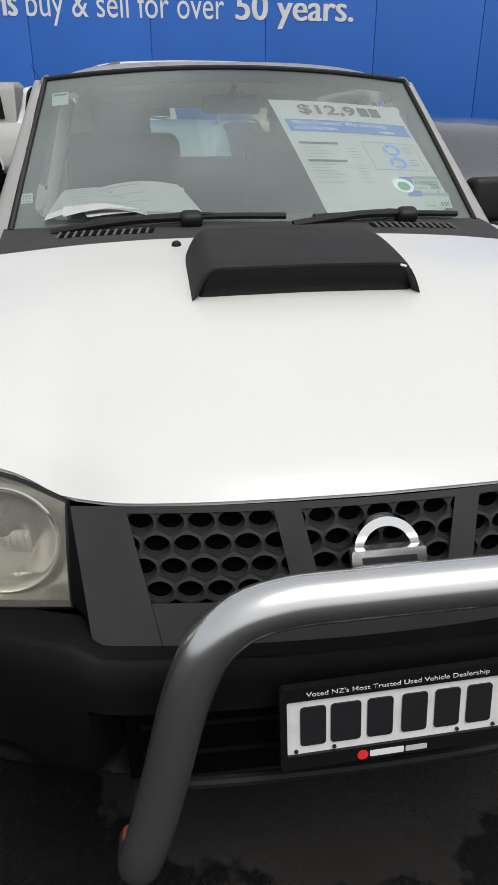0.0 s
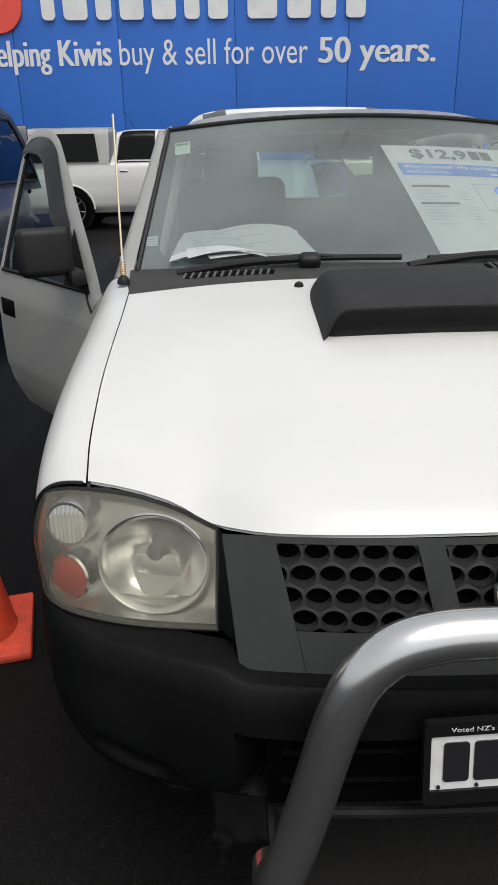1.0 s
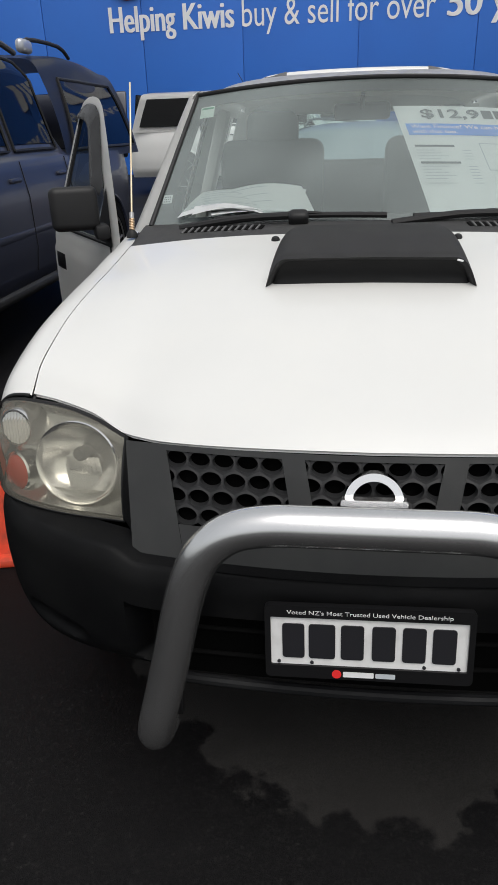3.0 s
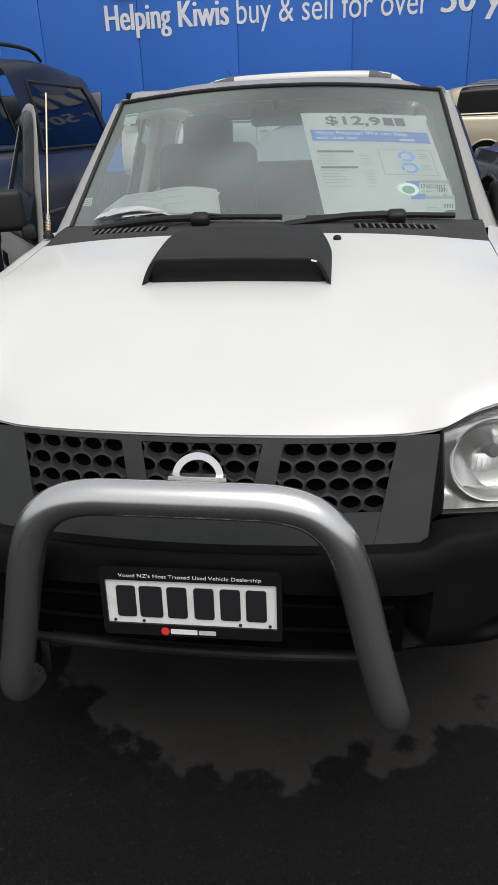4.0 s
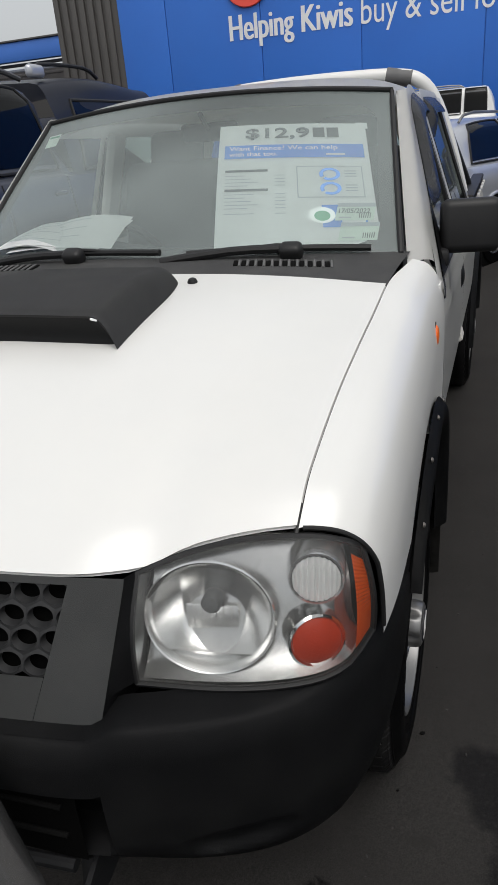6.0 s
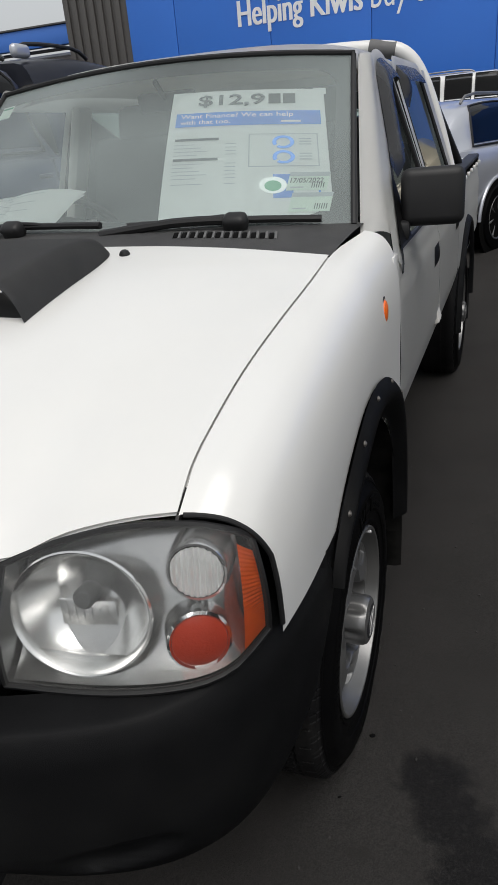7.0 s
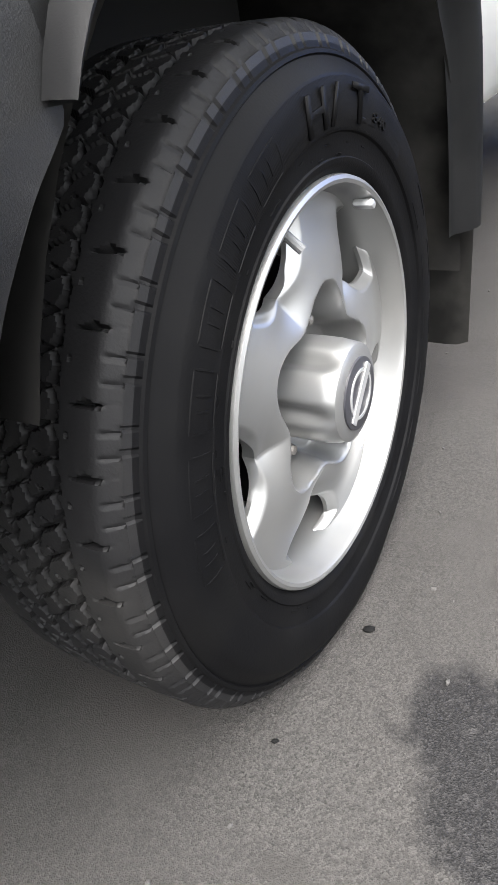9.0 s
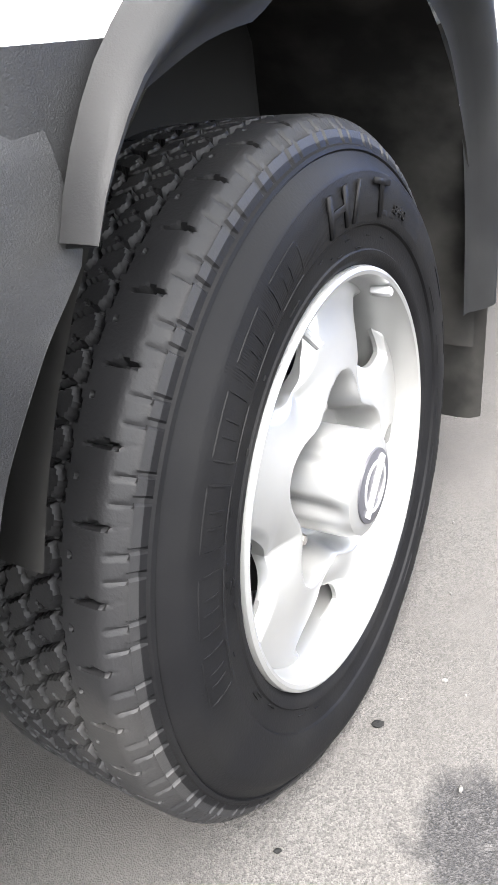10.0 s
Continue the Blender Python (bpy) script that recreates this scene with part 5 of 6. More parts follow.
def wheel(at, s, spin, fine=False):
    """A wheel at its hub, its face towards s."""
    m = Matrix.Translation(at) @ Matrix.Rotation(radians(90 * s), 4, "Y") @ Matrix.Rotation(radians(spin), 4, "Z")
    w = new("wheel")
    w.parent = truck
    w.matrix_local = m
    half = 0.116
    me = tyre_mesh(WHEEL_R, half, 0.224, fine)
    for vert in me.vertices:
        p = m @ vert.co
        if p.z < 0.045:
            # the load flattens the tread and bulges the walls
            sink = max(0.0, 0.002 - p.z)
            q = Vector((p.x + (0.006 if p.x * s > at[0] * s else -0.006) * s * (1 - max(0.0, p.z) / 0.045), p.y, p.z + sink))
            vert.co = m.inverted() @ q
    me.materials.append(TYRE)
    me.materials.append(TREAD)
    me.shade_smooth()
    me.set_sharp_from_angle(angle=radians(38))
    t = tagged(new("tyre", me), "worn black road tyre with moulded lettering")
    t.parent = w
    flange = [(0.2210, 0.094), (0.2220, 0.108), (0.2245, 0.1150), (0.2285, 0.1165), (0.2325, 0.1145), (0.2340, 0.109), (0.230, 0.102)]
    rim = part("rim", lathe([(0.206, -0.09), (0.203, -0.03), (0.206, 0.02), (0.211, 0.055), (0.2165, 0.084)] + flange, 120, caps=False), ALLOY, w, "silver five-spoke alloy rim with scuffed hub")
    part("spokes", alloy_mesh(fine), ALLOY, rim, angle=50)
    part("brake_drum", lathe([(0.0, 0.024), (0.146, 0.024), (0.150, 0.015), (0.150, -0.085), (0.0, -0.085)], 40), VOID, rim)
    bm = bmesh.new()
    rings = []
    for rr, h, lobe in [(0.0625, 0.040, 0.16), (0.0625, 0.098, 0.16), (0.0620, 0.116, 0.13), (0.0605, 0.126, 0.05), (0.0570, 0.1335, 0.0), (0.0500, 0.1370, 0.0), (0.0, 0.1380, 0.0)]:
        rings.append([polar(bm, rr * (1 - lobe * max(0.0, -math.cos(6 * 2 * math.pi * k / 96)) ** 1.5), 2 * math.pi * k / 96, h) for k in range(96)])
    for p, q in zip(rings, rings[1:]):
        for k in range(96):
            bm.faces.new((p[k], p[(k + 1) % 96], q[(k + 1) % 96], q[k]))
    bmesh.ops.remove_doubles(bm, verts=bm.verts[:], dist=1e-6)
    cap = part("hub_cap", bm, ALLOY, rim)
    part("cap_disc", lathe([(0.0425, 0.1365), (0.0425, 0.1395), (0.0405, 0.1402), (0.0, 0.1402)], 48), INK, cap)
    circle = lambda r: [(r * math.cos(2 * math.pi * k / 36), r * math.sin(2 * math.pi * k / 36)) for k in range(36)]
    part("cap_ring", ring_prism(circle(0.030), circle(0.0262), lambda a, b, d: Vector((a, b, 0.1413 - d)), 0.0018), BRACKET, cap)
    part("cap_bar", prism(rounded(-0.037, -0.0062, 0.037, 0.0062, 0.001), lambda a, b, d: Vector(((b - a) * 0.7071, (a + b) * 0.7071, 0.1417 - d)), 0.002), BRACKET, cap)
    for k in range(6):
        a = radians(30 + 60 * k)
        part("wheel_nut", lathe([(0.0088, 0.03), (0.0088, 0.060), (0.006, 0.068), (0.0, 0.070)], 6, m=pose(0.0775 * math.cos(a), 0.0775 * math.sin(a), 0)), NUT, rim, smooth=False)
    part("valve", tube([(0.214 * math.cos(3.395), 0.214 * math.sin(3.395), 0.076), (0.204 * math.cos(3.395), 0.204 * math.sin(3.395), 0.094), (0.186 * math.cos(3.395), 0.186 * math.sin(3.395), 0.110)], 0.0052, 10), GREY_PLASTIC, rim)
    part("balance_weight", box((0.010, 0.014, 0.026), (0.2170 * math.cos(2.51), 0.2170 * math.sin(2.51), 0.104), 0.004, (0, 0, math.degrees(2.51))), BRACKET, rim)
    part("stick_on_weight", box((0.004, 0.020, 0.016), (0.2115 * math.cos(0.244), 0.2115 * math.sin(0.244), 0.072), 0.0012, (0, 8, math.degrees(0.244))), BRACKET, rim)
    return w, t


def sidewall(t, text, mid, step, r0, height, out, bold=0.0):
    """Raised characters round a tyre, each of its own; mid in degrees."""
    n = len(text)
    for i, ch in enumerate(text):
        if ch == " ":
            continue
        a = radians(mid - (i - (n - 1) / 2) * step)
        m = Matrix.Rotation(a - math.pi / 2, 4, "Z") @ Matrix.Translation((-0.55 * height, r0, out))
        words("moulded_character", ch, TYRE, m, height * (0.6 if ch in "/I" else 1.15), height, 0.0022, bold, t)


front_left, tyre = wheel((0.757, HUB_Y, HUB_Z - 0.008), 1, 0, True)
wheel((-0.762, HUB_Y, HUB_Z), -1, 20)
wheel((0.762, 3.67, HUB_Z), 1, 50)
wheel((-0.762, 3.67, HUB_Z), -1, 10)


# ---- cabin ----
def headrest_seat(x, y, name, label):
    seat = thing(name, label, "car seat")
    part("cushion", box((0.50, 0.50, 0.17), (x, y - 0.05, 0.86), 0.05, (6, 0, 0), seg=3), SEAT, seat)
    part("backrest", box((0.50, 0.15, 0.66), (x, y + 0.25, 1.15), 0.055, (-14, 0, 0), seg=4), SEAT, seat)
    h = part("headrest", box((0.25, 0.11, 0.22), (x, y + 0.335, 1.490), 0.045, (-10, 0, 0), seg=4), SEAT, seat)
    for s in (-1, 1):
        part("headrest_post", tube([(x + 0.06 * s, y + 0.32, 1.40), (x + 0.06 * s, y + 0.335, 1.50)], 0.007, 8), STEEL, h)
    part("seat_base", box((0.42, 0.42, 0.26), (x, y - 0.02, 0.65), 0.02), VOID, seat)
    return tagged(seat, group="front seats")


headrest_seat(-0.41, 2.02, "car_seat", "dark grey cloth driver's seat with headrest")
headrest_seat(0.38, 2.02, "car_seat", "dark grey cloth passenger seat with headrest")
bench = thing("rear_bench_seat", "dark grey cloth rear bench seat", "car seat")
part("cushion", box((1.30, 0.48, 0.16), (0, 2.72, 0.90), 0.05, seg=3), SEAT, bench)
part("backrest", box((1.30, 0.12, 0.50), (0, 3.0, 1.10), 0.05, (-8, 0, 0), seg=3), SEAT, bench)
part("bench_base", box((1.28, 0.44, 0.30), (0, 2.74, 0.68), 0.02), VOID, bench)
dash = thing("dashboard", "dark grey plastic dashboard with steering wheel", "dashboard")
part("dash_top", sheet(lambda u, v: Vector((lerp(-0.72, 0.72, u), lerp(glass_lo(2 * u - 1).y + 0.045, 1.60, v), lerp(1.226 - 0.02 * (2 * u - 1) ** 2, 1.205, v) - 0.16 * max(0, v - 0.8) / 0.2 + (0.05 * math.exp(-((u - 0.25) / 0.12) ** 2) * math.sin(math.pi * v)))), 30, 14, 0.01), DASH, dash)
part("dash_front", box((1.42, 0.10, 0.32), (0, 1.58, 0.95), 0.03), DASH, dash)
wheel_m = Matrix.Translation((-0.36, 1.66, 1.13)) @ Matrix.Rotation(radians(-62), 4, "X") @ Matrix.Rotation(radians(180), 4, "X")
ringpts = [wheel_m @ Vector((0.185 * math.cos(2 * math.pi * k / 40), 0.185 * math.sin(2 * math.pi * k / 40), 0)) for k in range(41)]
sw = part("steering_wheel", tube(ringpts, 0.014, 10), BLACK, dash)
part("wheel_boss", lathe([(0.0, 0.03), (0.05, 0.025), (0.075, 0.0), (0.07, -0.04), (0.0, -0.05)], 24, m=wheel_m), DASH, sw)
for a in (0, 120, 240):
    part("wheel_spoke", tube([wheel_m @ Vector((0.05 * math.cos(radians(a + 30)), 0.05 * math.sin(radians(a + 30)), 0)), wheel_m @ Vector((0.18 * math.cos(radians(a + 30)), 0.18 * math.sin(radians(a + 30)), 0))], 0.012, 8), DASH, sw)
rv = thing("interior_mirror", "black interior rear-view mirror on the windscreen", "mirror")
part("mirror_housing", box((0.22, 0.035, 0.065), (0.0, 1.76, 1.575), 0.016, (12, 0, 0), seg=3), BLACK, rv)
part("mirror_stem", tube([(0, 1.68, 1.635), (0, 1.745, 1.585)], 0.009, 8), BLACK, rv)
for s in (-1, 1):
    part("door_pillar_trim", box((0.05, 0.10, 0.95), (0.745 * s, 2.19, 1.15), 0.015, (0, -16 * s, 0)), TRIM, truck)

# papers and stickers behind the glass
def on_glass(x, v, out=-0.006):
    lo, hi = -1.2, 1.2
    for _ in range(30):
        mid = (lo + hi) / 2
        lo, hi = (mid, hi) if glass_point(mid, v).x < x else (lo, mid)
    return glass_point(lo, v, out)


def flat_on_glass(outline, out, depth=0.0012, n=1, bm=None):
    return prism(outline, lambda a, b, d: on_glass(a, b, out - d), depth, bm)


def glass_rect(x0, v0, x1, v1, out, bm=None):
    return sheet(lambda a, b: on_glass(lerp(x0, x1, a), lerp(v0, v1, b), out), max(2, int(abs(x1 - x0) * 30)), max(2, int(abs(v1 - v0) * 14)), 0.0006, bm)


def on_poster(x, v, out=-0.006):
    """The sheet leans a little against the pane."""
    p, q = (x - 0.215) / 0.453, (v - 0.065) / 0.735 * 0.95
    return on_glass(lerp(0.227, 0.705, p) - 0.120 * q, 0.020 + 0.755 * q, out)


def poster_rect(x0, v0, x1, v1, out, bm=None):
    return sheet(lambda a, b: on_poster(lerp(x0, x1, a), lerp(v0, v1, b), out), max(2, int(abs(x1 - x0) * 30)), max(2, int(abs(v1 - v0) * 14)), 0.0006, bm)


poster = thing("price_poster", "printed used-car price poster behind the windscreen", "poster")
part("sheet", poster_rect(0.215, 0.065, 0.668, 0.84, -0.006), PAPER, poster)
part("banner", poster_rect(0.235, 0.615, 0.655, 0.70, -0.0045), PRINT_BLUE, poster)


def poster_words(text, x, v, width, cap, mat, bold=0.0):
    ob = words("printed_words", text, mat, Matrix.Identity(4), width, cap, 0.0004, bold, poster)
    for vert in ob.data.vertices:
        vert.co = on_poster(x + vert.co.x, v + vert.co.y * 1.42, -0.0036 + 0.4 * vert.co.z)


poster_words("$12,9", 0.300, 0.745, 0.200, 0.045, PRINT_DARK, 0.02)
for k in range(2):
    part("price_bar", poster_rect(0.510 + 0.042 * k, 0.745, 0.545 + 0.042 * k, 0.809, -0.0045), PRINT_DARK, poster)
poster_words("Want Finance? We can help", 0.250, 0.664, 0.330, 0.019, WHITE_PRINT)
poster_words("with that too.", 0.250, 0.628, 0.150, 0.018, WHITE_PRINT)
part("logo_bar", poster_rect(0.545, 0.628, 0.600, 0.640, -0.0042), WHITE_PRINT, poster)
for v, w in ((0.530, 0.130), (0.415, 0.130)):
    part("heading_bar", poster_rect(0.240, v, 0.240 + w, v + 0.014, -0.0045), PRINT_DARK, poster)
bm = bmesh.new()
rows = [0.505, 0.485, 0.465, 0.445, 0.395, 0.375, 0.355, 0.335, 0.315, 0.285]
for k, v in enumerate(rows):
    poster_rect(0.240, v, 0.300 + 0.05 * ((k * 37) % 5) / 5, v + 0.004, -0.0045, bm)
    poster_rect(0.390, v, 0.420, v + 0.004, -0.0045, bm)
part("text_lines", bm, PRINT_GREY, poster, smooth=False)
bm = bmesh.new()
for x0, v0, x1, v1 in ((0.455, 0.375, 0.458, 0.560), (0.640, 0.375, 0.643, 0.560), (0.455, 0.372, 0.643, 0.377), (0.455, 0.556, 0.643, 0.560)):
    poster_rect(x0, v0, x1, v1, -0.0045, bm)
part("chart_box", bm, PRINT_GREY, poster, smooth=False)
for v in (0.510, 0.425):
    bm = bmesh.new()
    pts = [(0.550 + 0.030 * math.cos(radians(a)), v + 0.038 * math.sin(radians(a))) for a in range(-130, 311, 20) if a < 230]
    inn = [(0.550 + 0.019 * math.cos(radians(a)), v + 0.024 * math.sin(radians(a))) for a in range(-130, 311, 20) if a < 230]
    vo, vi = [bm.verts.new(on_poster(a, b, -0.0043)) for a, b in pts], [bm.verts.new(on_poster(a, b, -0.0043)) for a, b in inn]
    for i in range(len(vo) - 1):
        bm.faces.new((vo[i], vo[i + 1], vi[i + 1], vi[i]))
    part("dial", bm, PRINT_BLUE, poster, smooth=False)
    for k in range(3):
        part("dial_caption", poster_rect(0.592, v + 0.016 - 0.016 * k, 0.625, v + 0.022 - 0.016 * k, -0.0045), PRINT_GREY, poster)
part("rating_panel", poster_rect(0.520, 0.205, 0.640, 0.330, -0.0046), PRINT_BLUE, poster)
part("rating_disc", prism([(0.520 + 0.036 * math.cos(radians(a)), 0.272 + 0.045 * math.sin(radians(a))) for a in range(0, 360, 15)], lambda a, b, d: on_poster(a, b, -0.0040 - d), 0.0005), PAPER, poster, smooth=False)
part("rating_core", prism([(0.520 + 0.022 * math.cos(radians(a)), 0.268 + 0.028 * math.sin(radians(a))) for a in range(0, 360, 15)], lambda a, b, d: on_poster(a, b, -0.0034 - d), 0.0005), PRINT_GREEN, poster, smooth=False)
for k in range(3):
    part("rating_bar", poster_rect(0.572, 0.225 + 0.032 * k, 0.635, 0.243 + 0.032 * k, -0.0040), PAPER, poster)
part("white_corner", poster_rect(0.640, 0.805, 0.675, 0.845, -0.005), PAPER, poster)

def licence_sticker(x0, v0, x1, v1, group):
    st = thing("licence_label", "pale green printed licence label on the windscreen", "label", group)
    part("label_sheet", glass_rect(x0, v0, x1, v1, -0.0028), STICKER, st)
    part("label_band", glass_rect(x0, v1 - 0.022, x1, v1, -0.0022), PRINT_GREY, st)
    for k in range(1):
        part("label_line", glass_rect(x0 + 0.01, v0 + 0.012 + 0.018 * k, x0 + 0.045 + 0.01 * k, v0 + 0.019 + 0.018 * k, -0.0022), PRINT_GREY, st)
    for k in range(6):
        part("label_stripe", glass_rect(x1 - 0.042 + 0.006 * k, v0 + 0.012, x1 - 0.0395 + 0.006 * k, v0 + 0.04, -0.0022), PRINT_DARK, st)
    return st


one = licence_sticker(0.556, 0.190, 0.664, 0.285, "licence labels")
date = words("printed_date", "17/05/2022", PRINT_DARK, Matrix.Identity(4), 0.088, 0.019, 0.0003, 0.012, one)
for vert in date.data.vertices:
    vert.co = on_glass(0.563 + vert.co.x, 0.228 + vert.co.y * 1.3, -0.0012 + 0.4 * vert.co.z)
licence_sticker(0.576, 0.082, 0.684, 0.178, "licence labels")
tag = thing("small_label", "small white printed label on the windscreen", "label")
part("label_sheet", glass_rect(-0.728, 0.165, -0.690, 0.225, -0.0028), PAPER, tag)
bm = bmesh.new()
for k in range(12):
    glass_rect(-0.722 + 0.0072 * (k % 4), 0.172 + 0.016 * (k // 4), -0.718 + 0.0072 * (k % 4), 0.180 + 0.016 * (k // 4), -0.0022, bm)
part("label_marks", bm, PRINT_DARK, tag, smooth=False)
service = thing("service_label", "pale green service label in the windscreen corner", "label")
part("label_sheet", glass_rect(-0.630, 0.80, -0.575, 0.895, -0.0028), STICKER, service)
part("label_band", glass_rect(-0.626, 0.87, -0.579, 0.885, -0.0022), PRINT_GREEN, service)

random.seed(7)
papers = thing("paper_stack", "loose printed papers fanned on the dashboard", "papers")
for k in range(4):
    z0, turn, sx = 1.246 + 0.004 * k, (-8, 5, -2, 12)[k], (-0.45, -0.42, -0.39, -0.37)[k]
    def leaf(a, b, z0=z0, turn=turn, sx=sx, k=k):
        p = pose(sx, 1.33, 0, 0, 0, turn) @ Vector((lerp(-0.18, 0.18, a), lerp(-0.15, 0.15, b), 0))
        return Vector((p.x, p.y, z0 + 0.022 * math.sin(math.pi * a) + 0.05 * b + 0.012 * math.sin(3 * a + 2 * b + k)))
    part("paper_sheet", sheet(leaf, 14, 8, 0.0008), PAPER, papers)
    bm = bmesh.new()
    for j in range(6):
        sheet(lambda a, b, j=j: leaf(lerp(0.08, 0.35 + 0.09 * ((j * 3 + k) % 6), a), 0.90 - 0.13 * j - 0.02 * b) + Vector((0, 0, 0.0015)), 6, 1, 0, bm)
    part("print_lines", bm, PRINT_GREY, papers, smooth=False)


# ---- wipers and aerial ----
def wiper(px, py, pz, arm_end, blade0, blade1):
    w = thing("windscreen_wiper", "black windscreen wiper lying on the glass base", "wiper", "wipers")
    part("pivot_cap", box((0.066, 0.048, 0.050), (px, py - 0.006, pz + 0.002), 0.016, (28, 0, 0), seg=3), BLACK, w)
    e = Vector(arm_end)
    part("wiper_arm", tube([(px, py, pz + 0.010), Vector((px, py, pz + 0.016)).lerp(e, 0.45) + Vector((0, 0, 0.006)), e], 0.0125, 8, smooth_steps=3), BLACK, w)
    b0, b1 = Vector(blade0), Vector(blade1)
    bm = tube([b0.lerp(b1, k / 10) + Vector((0, 0, 0.006 * math.sin(math.pi * k / 10))) for k in range(11)], 0.0095, 8)
    part("wiper_blade", bm, BLACK, w)
    part("blade_bridge", tube([b0.lerp(b1, 0.25), b0.lerp(b1, 0.5) + Vector((0, -0.004, 0.016)), b0.lerp(b1, 0.75)], 0.006, 8, smooth_steps=3), BLACK, w)
    return w


wiper(-0.212, 1.085, 1.252, (-0.62, 1.120, 1.222), (-0.50, 1.150, 1.246), (0.075, 1.092, 1.258))
wiper(0.467, 1.128, 1.245, (0.09, 1.060, 1.236), (0.16, 1.092, 1.252), (0.675, 1.215, 1.238))
aerial = thing("radio_aerial", "slim metal radio aerial with a spring base", "aerial")
base = Vector((-0.782, 1.083, 1.212))
tip = Vector((-0.798, 1.285, 1.682))
part("aerial_base", lathe([(0.020, -0.012), (0.019, 0.0), (0.010, 0.012), (0.0, 0.014)], 16, m=Matrix.Translation(base)), BLACK, aerial)
spring = []
for k in range(97):
    t = k / 96
    p = base.lerp(tip, 0.015 + 0.085 * t)
    spring.append(p + Vector((0.0075 * math.cos(2 * math.pi * 8 * t), 0.0075 * math.sin(2 * math.pi * 8 * t), 0)))
part("spring", tube(spring, 0.0024, 6), COPPER, aerial)
part("collar", tube([base.lerp(tip, 0.10), base.lerp(tip, 0.14)], 0.008, 10), BRACKET, aerial)
part("rod", tube([base.lerp(tip, 0.0), base.lerp(tip, 1.0)], 0.0032, 8), ROD, aerial)


# ---- ground, walls ----
def rise(x, y):
    """The yard climbs gently towards the wall and to the neighbouring bay."""
    soft = lambda k: (lambda c: c * c * (3 - 2 * c))(min(1.0, max(0.0, k)))
    return max(0.10 * soft((y - 4.6) / 2.2) + 0.28 * soft((y - 11.0) / 2.0), 0.22 * soft((-1.68 - x) / 0.40))


grid_x = [-90, -30, -12, -6, -4, -3, -2.3] + [-2.1 + 0.05 * k for k in range(10)] + [-1.2, 0, 1, 3, 6, 12, 30, 90]
grid_y = [-70, -20, -6, -2, 0, 2, 4, 4.9] + [5.4 + 0.6 * k for k in range(12)] + [12.6, 14, 20, 50, 110]
ground = part("ground", sheet(lambda a, b: (lambda x, y: Vector((x, y, rise(x, y))))(grid_x[round(a * (len(grid_x) - 1))], grid_y[round(b * (len(grid_y) - 1))]), len(grid_x) - 1, len(grid_y) - 1), ASPHALT, None)
tagged(ground, "grey asphalt yard, damp and dark in patches", "ground", kind="structure")
WALL_Y = 20.0
bm = bmesh.new()
seams = [-9.85, -8.35, -5.55, -2.79, 0.30, 3.35, 6.4, 9.5, 12.6, 15.7, 18.8, 21.9, 25.0]
wall = thing("wall_north", "blue painted panel wall of the car dealership", "wall", kind="structure", at=(0, 0, 0))
part("wall_core", box((36, 0.3, 9.0), (8.15, WALL_Y + 0.20, 4.5), 0), BLUE_WALL, wall, smooth=False)
for a, b in zip(seams, seams[1:]):
    part("panel", box((b - a - 0.018, 0.05, 9.0), ((a + b) / 2, WALL_Y + 0.03, 4.5), 0.006), BLUE_WALL, wall)
clad = thing("wall_west", "dark ribbed metal cladding beside the blue wall", "wall", kind="structure")
bm = bmesh.new()
x = -11.85
k = 0
while x < -9.87:
    box((0.17, 0.10, 9.0), (x, WALL_Y - 0.02 + 0.05, 4.5), 0.015, bm=bm)
    x += 0.285
box((2.05, 0.2, 9.0), (-10.87, WALL_Y + 0.16, 4.5), 0, bm=bm)
part("ribbed_cladding", bm, DARK_CLAD, clad)
annex = thing("neighbouring_building", "distant low building with a blue fascia under open sky", "building")
part("fascia", box((24, 0.3, 0.62), (-24, WALL_Y + 4.0, 5.05), 0.02), BOARD, annex)
part("fascia_cap", box((24, 0.4, 0.06), (-24, WALL_Y + 4.0, 5.40), 0.01), DARK_CLAD, annex)
part("annex_wall", box((24, 0.3, 4.7), (-24, WALL_Y + 6.0, 2.35), 0.0), DARK_CLAD, annex, smooth=False)
for k in range(3):
    part("soffit_beam", box((24, 0.12, 0.10), (-24, WALL_Y + 4.3 + 0.5 * k, 4.66 - 0.12 * k), 0.01), (DARK_CLAD, SILVER, DARK_CLAD)[k], annex)

wall_words = lambda x: Matrix.Translation((x, WALL_Y - 0.002, 4.015)) @ Matrix.Rotation(radians(90), 4, "X")
sign = thing("slogan_sign", "white slogan lettering fixed to the blue wall", "sign")


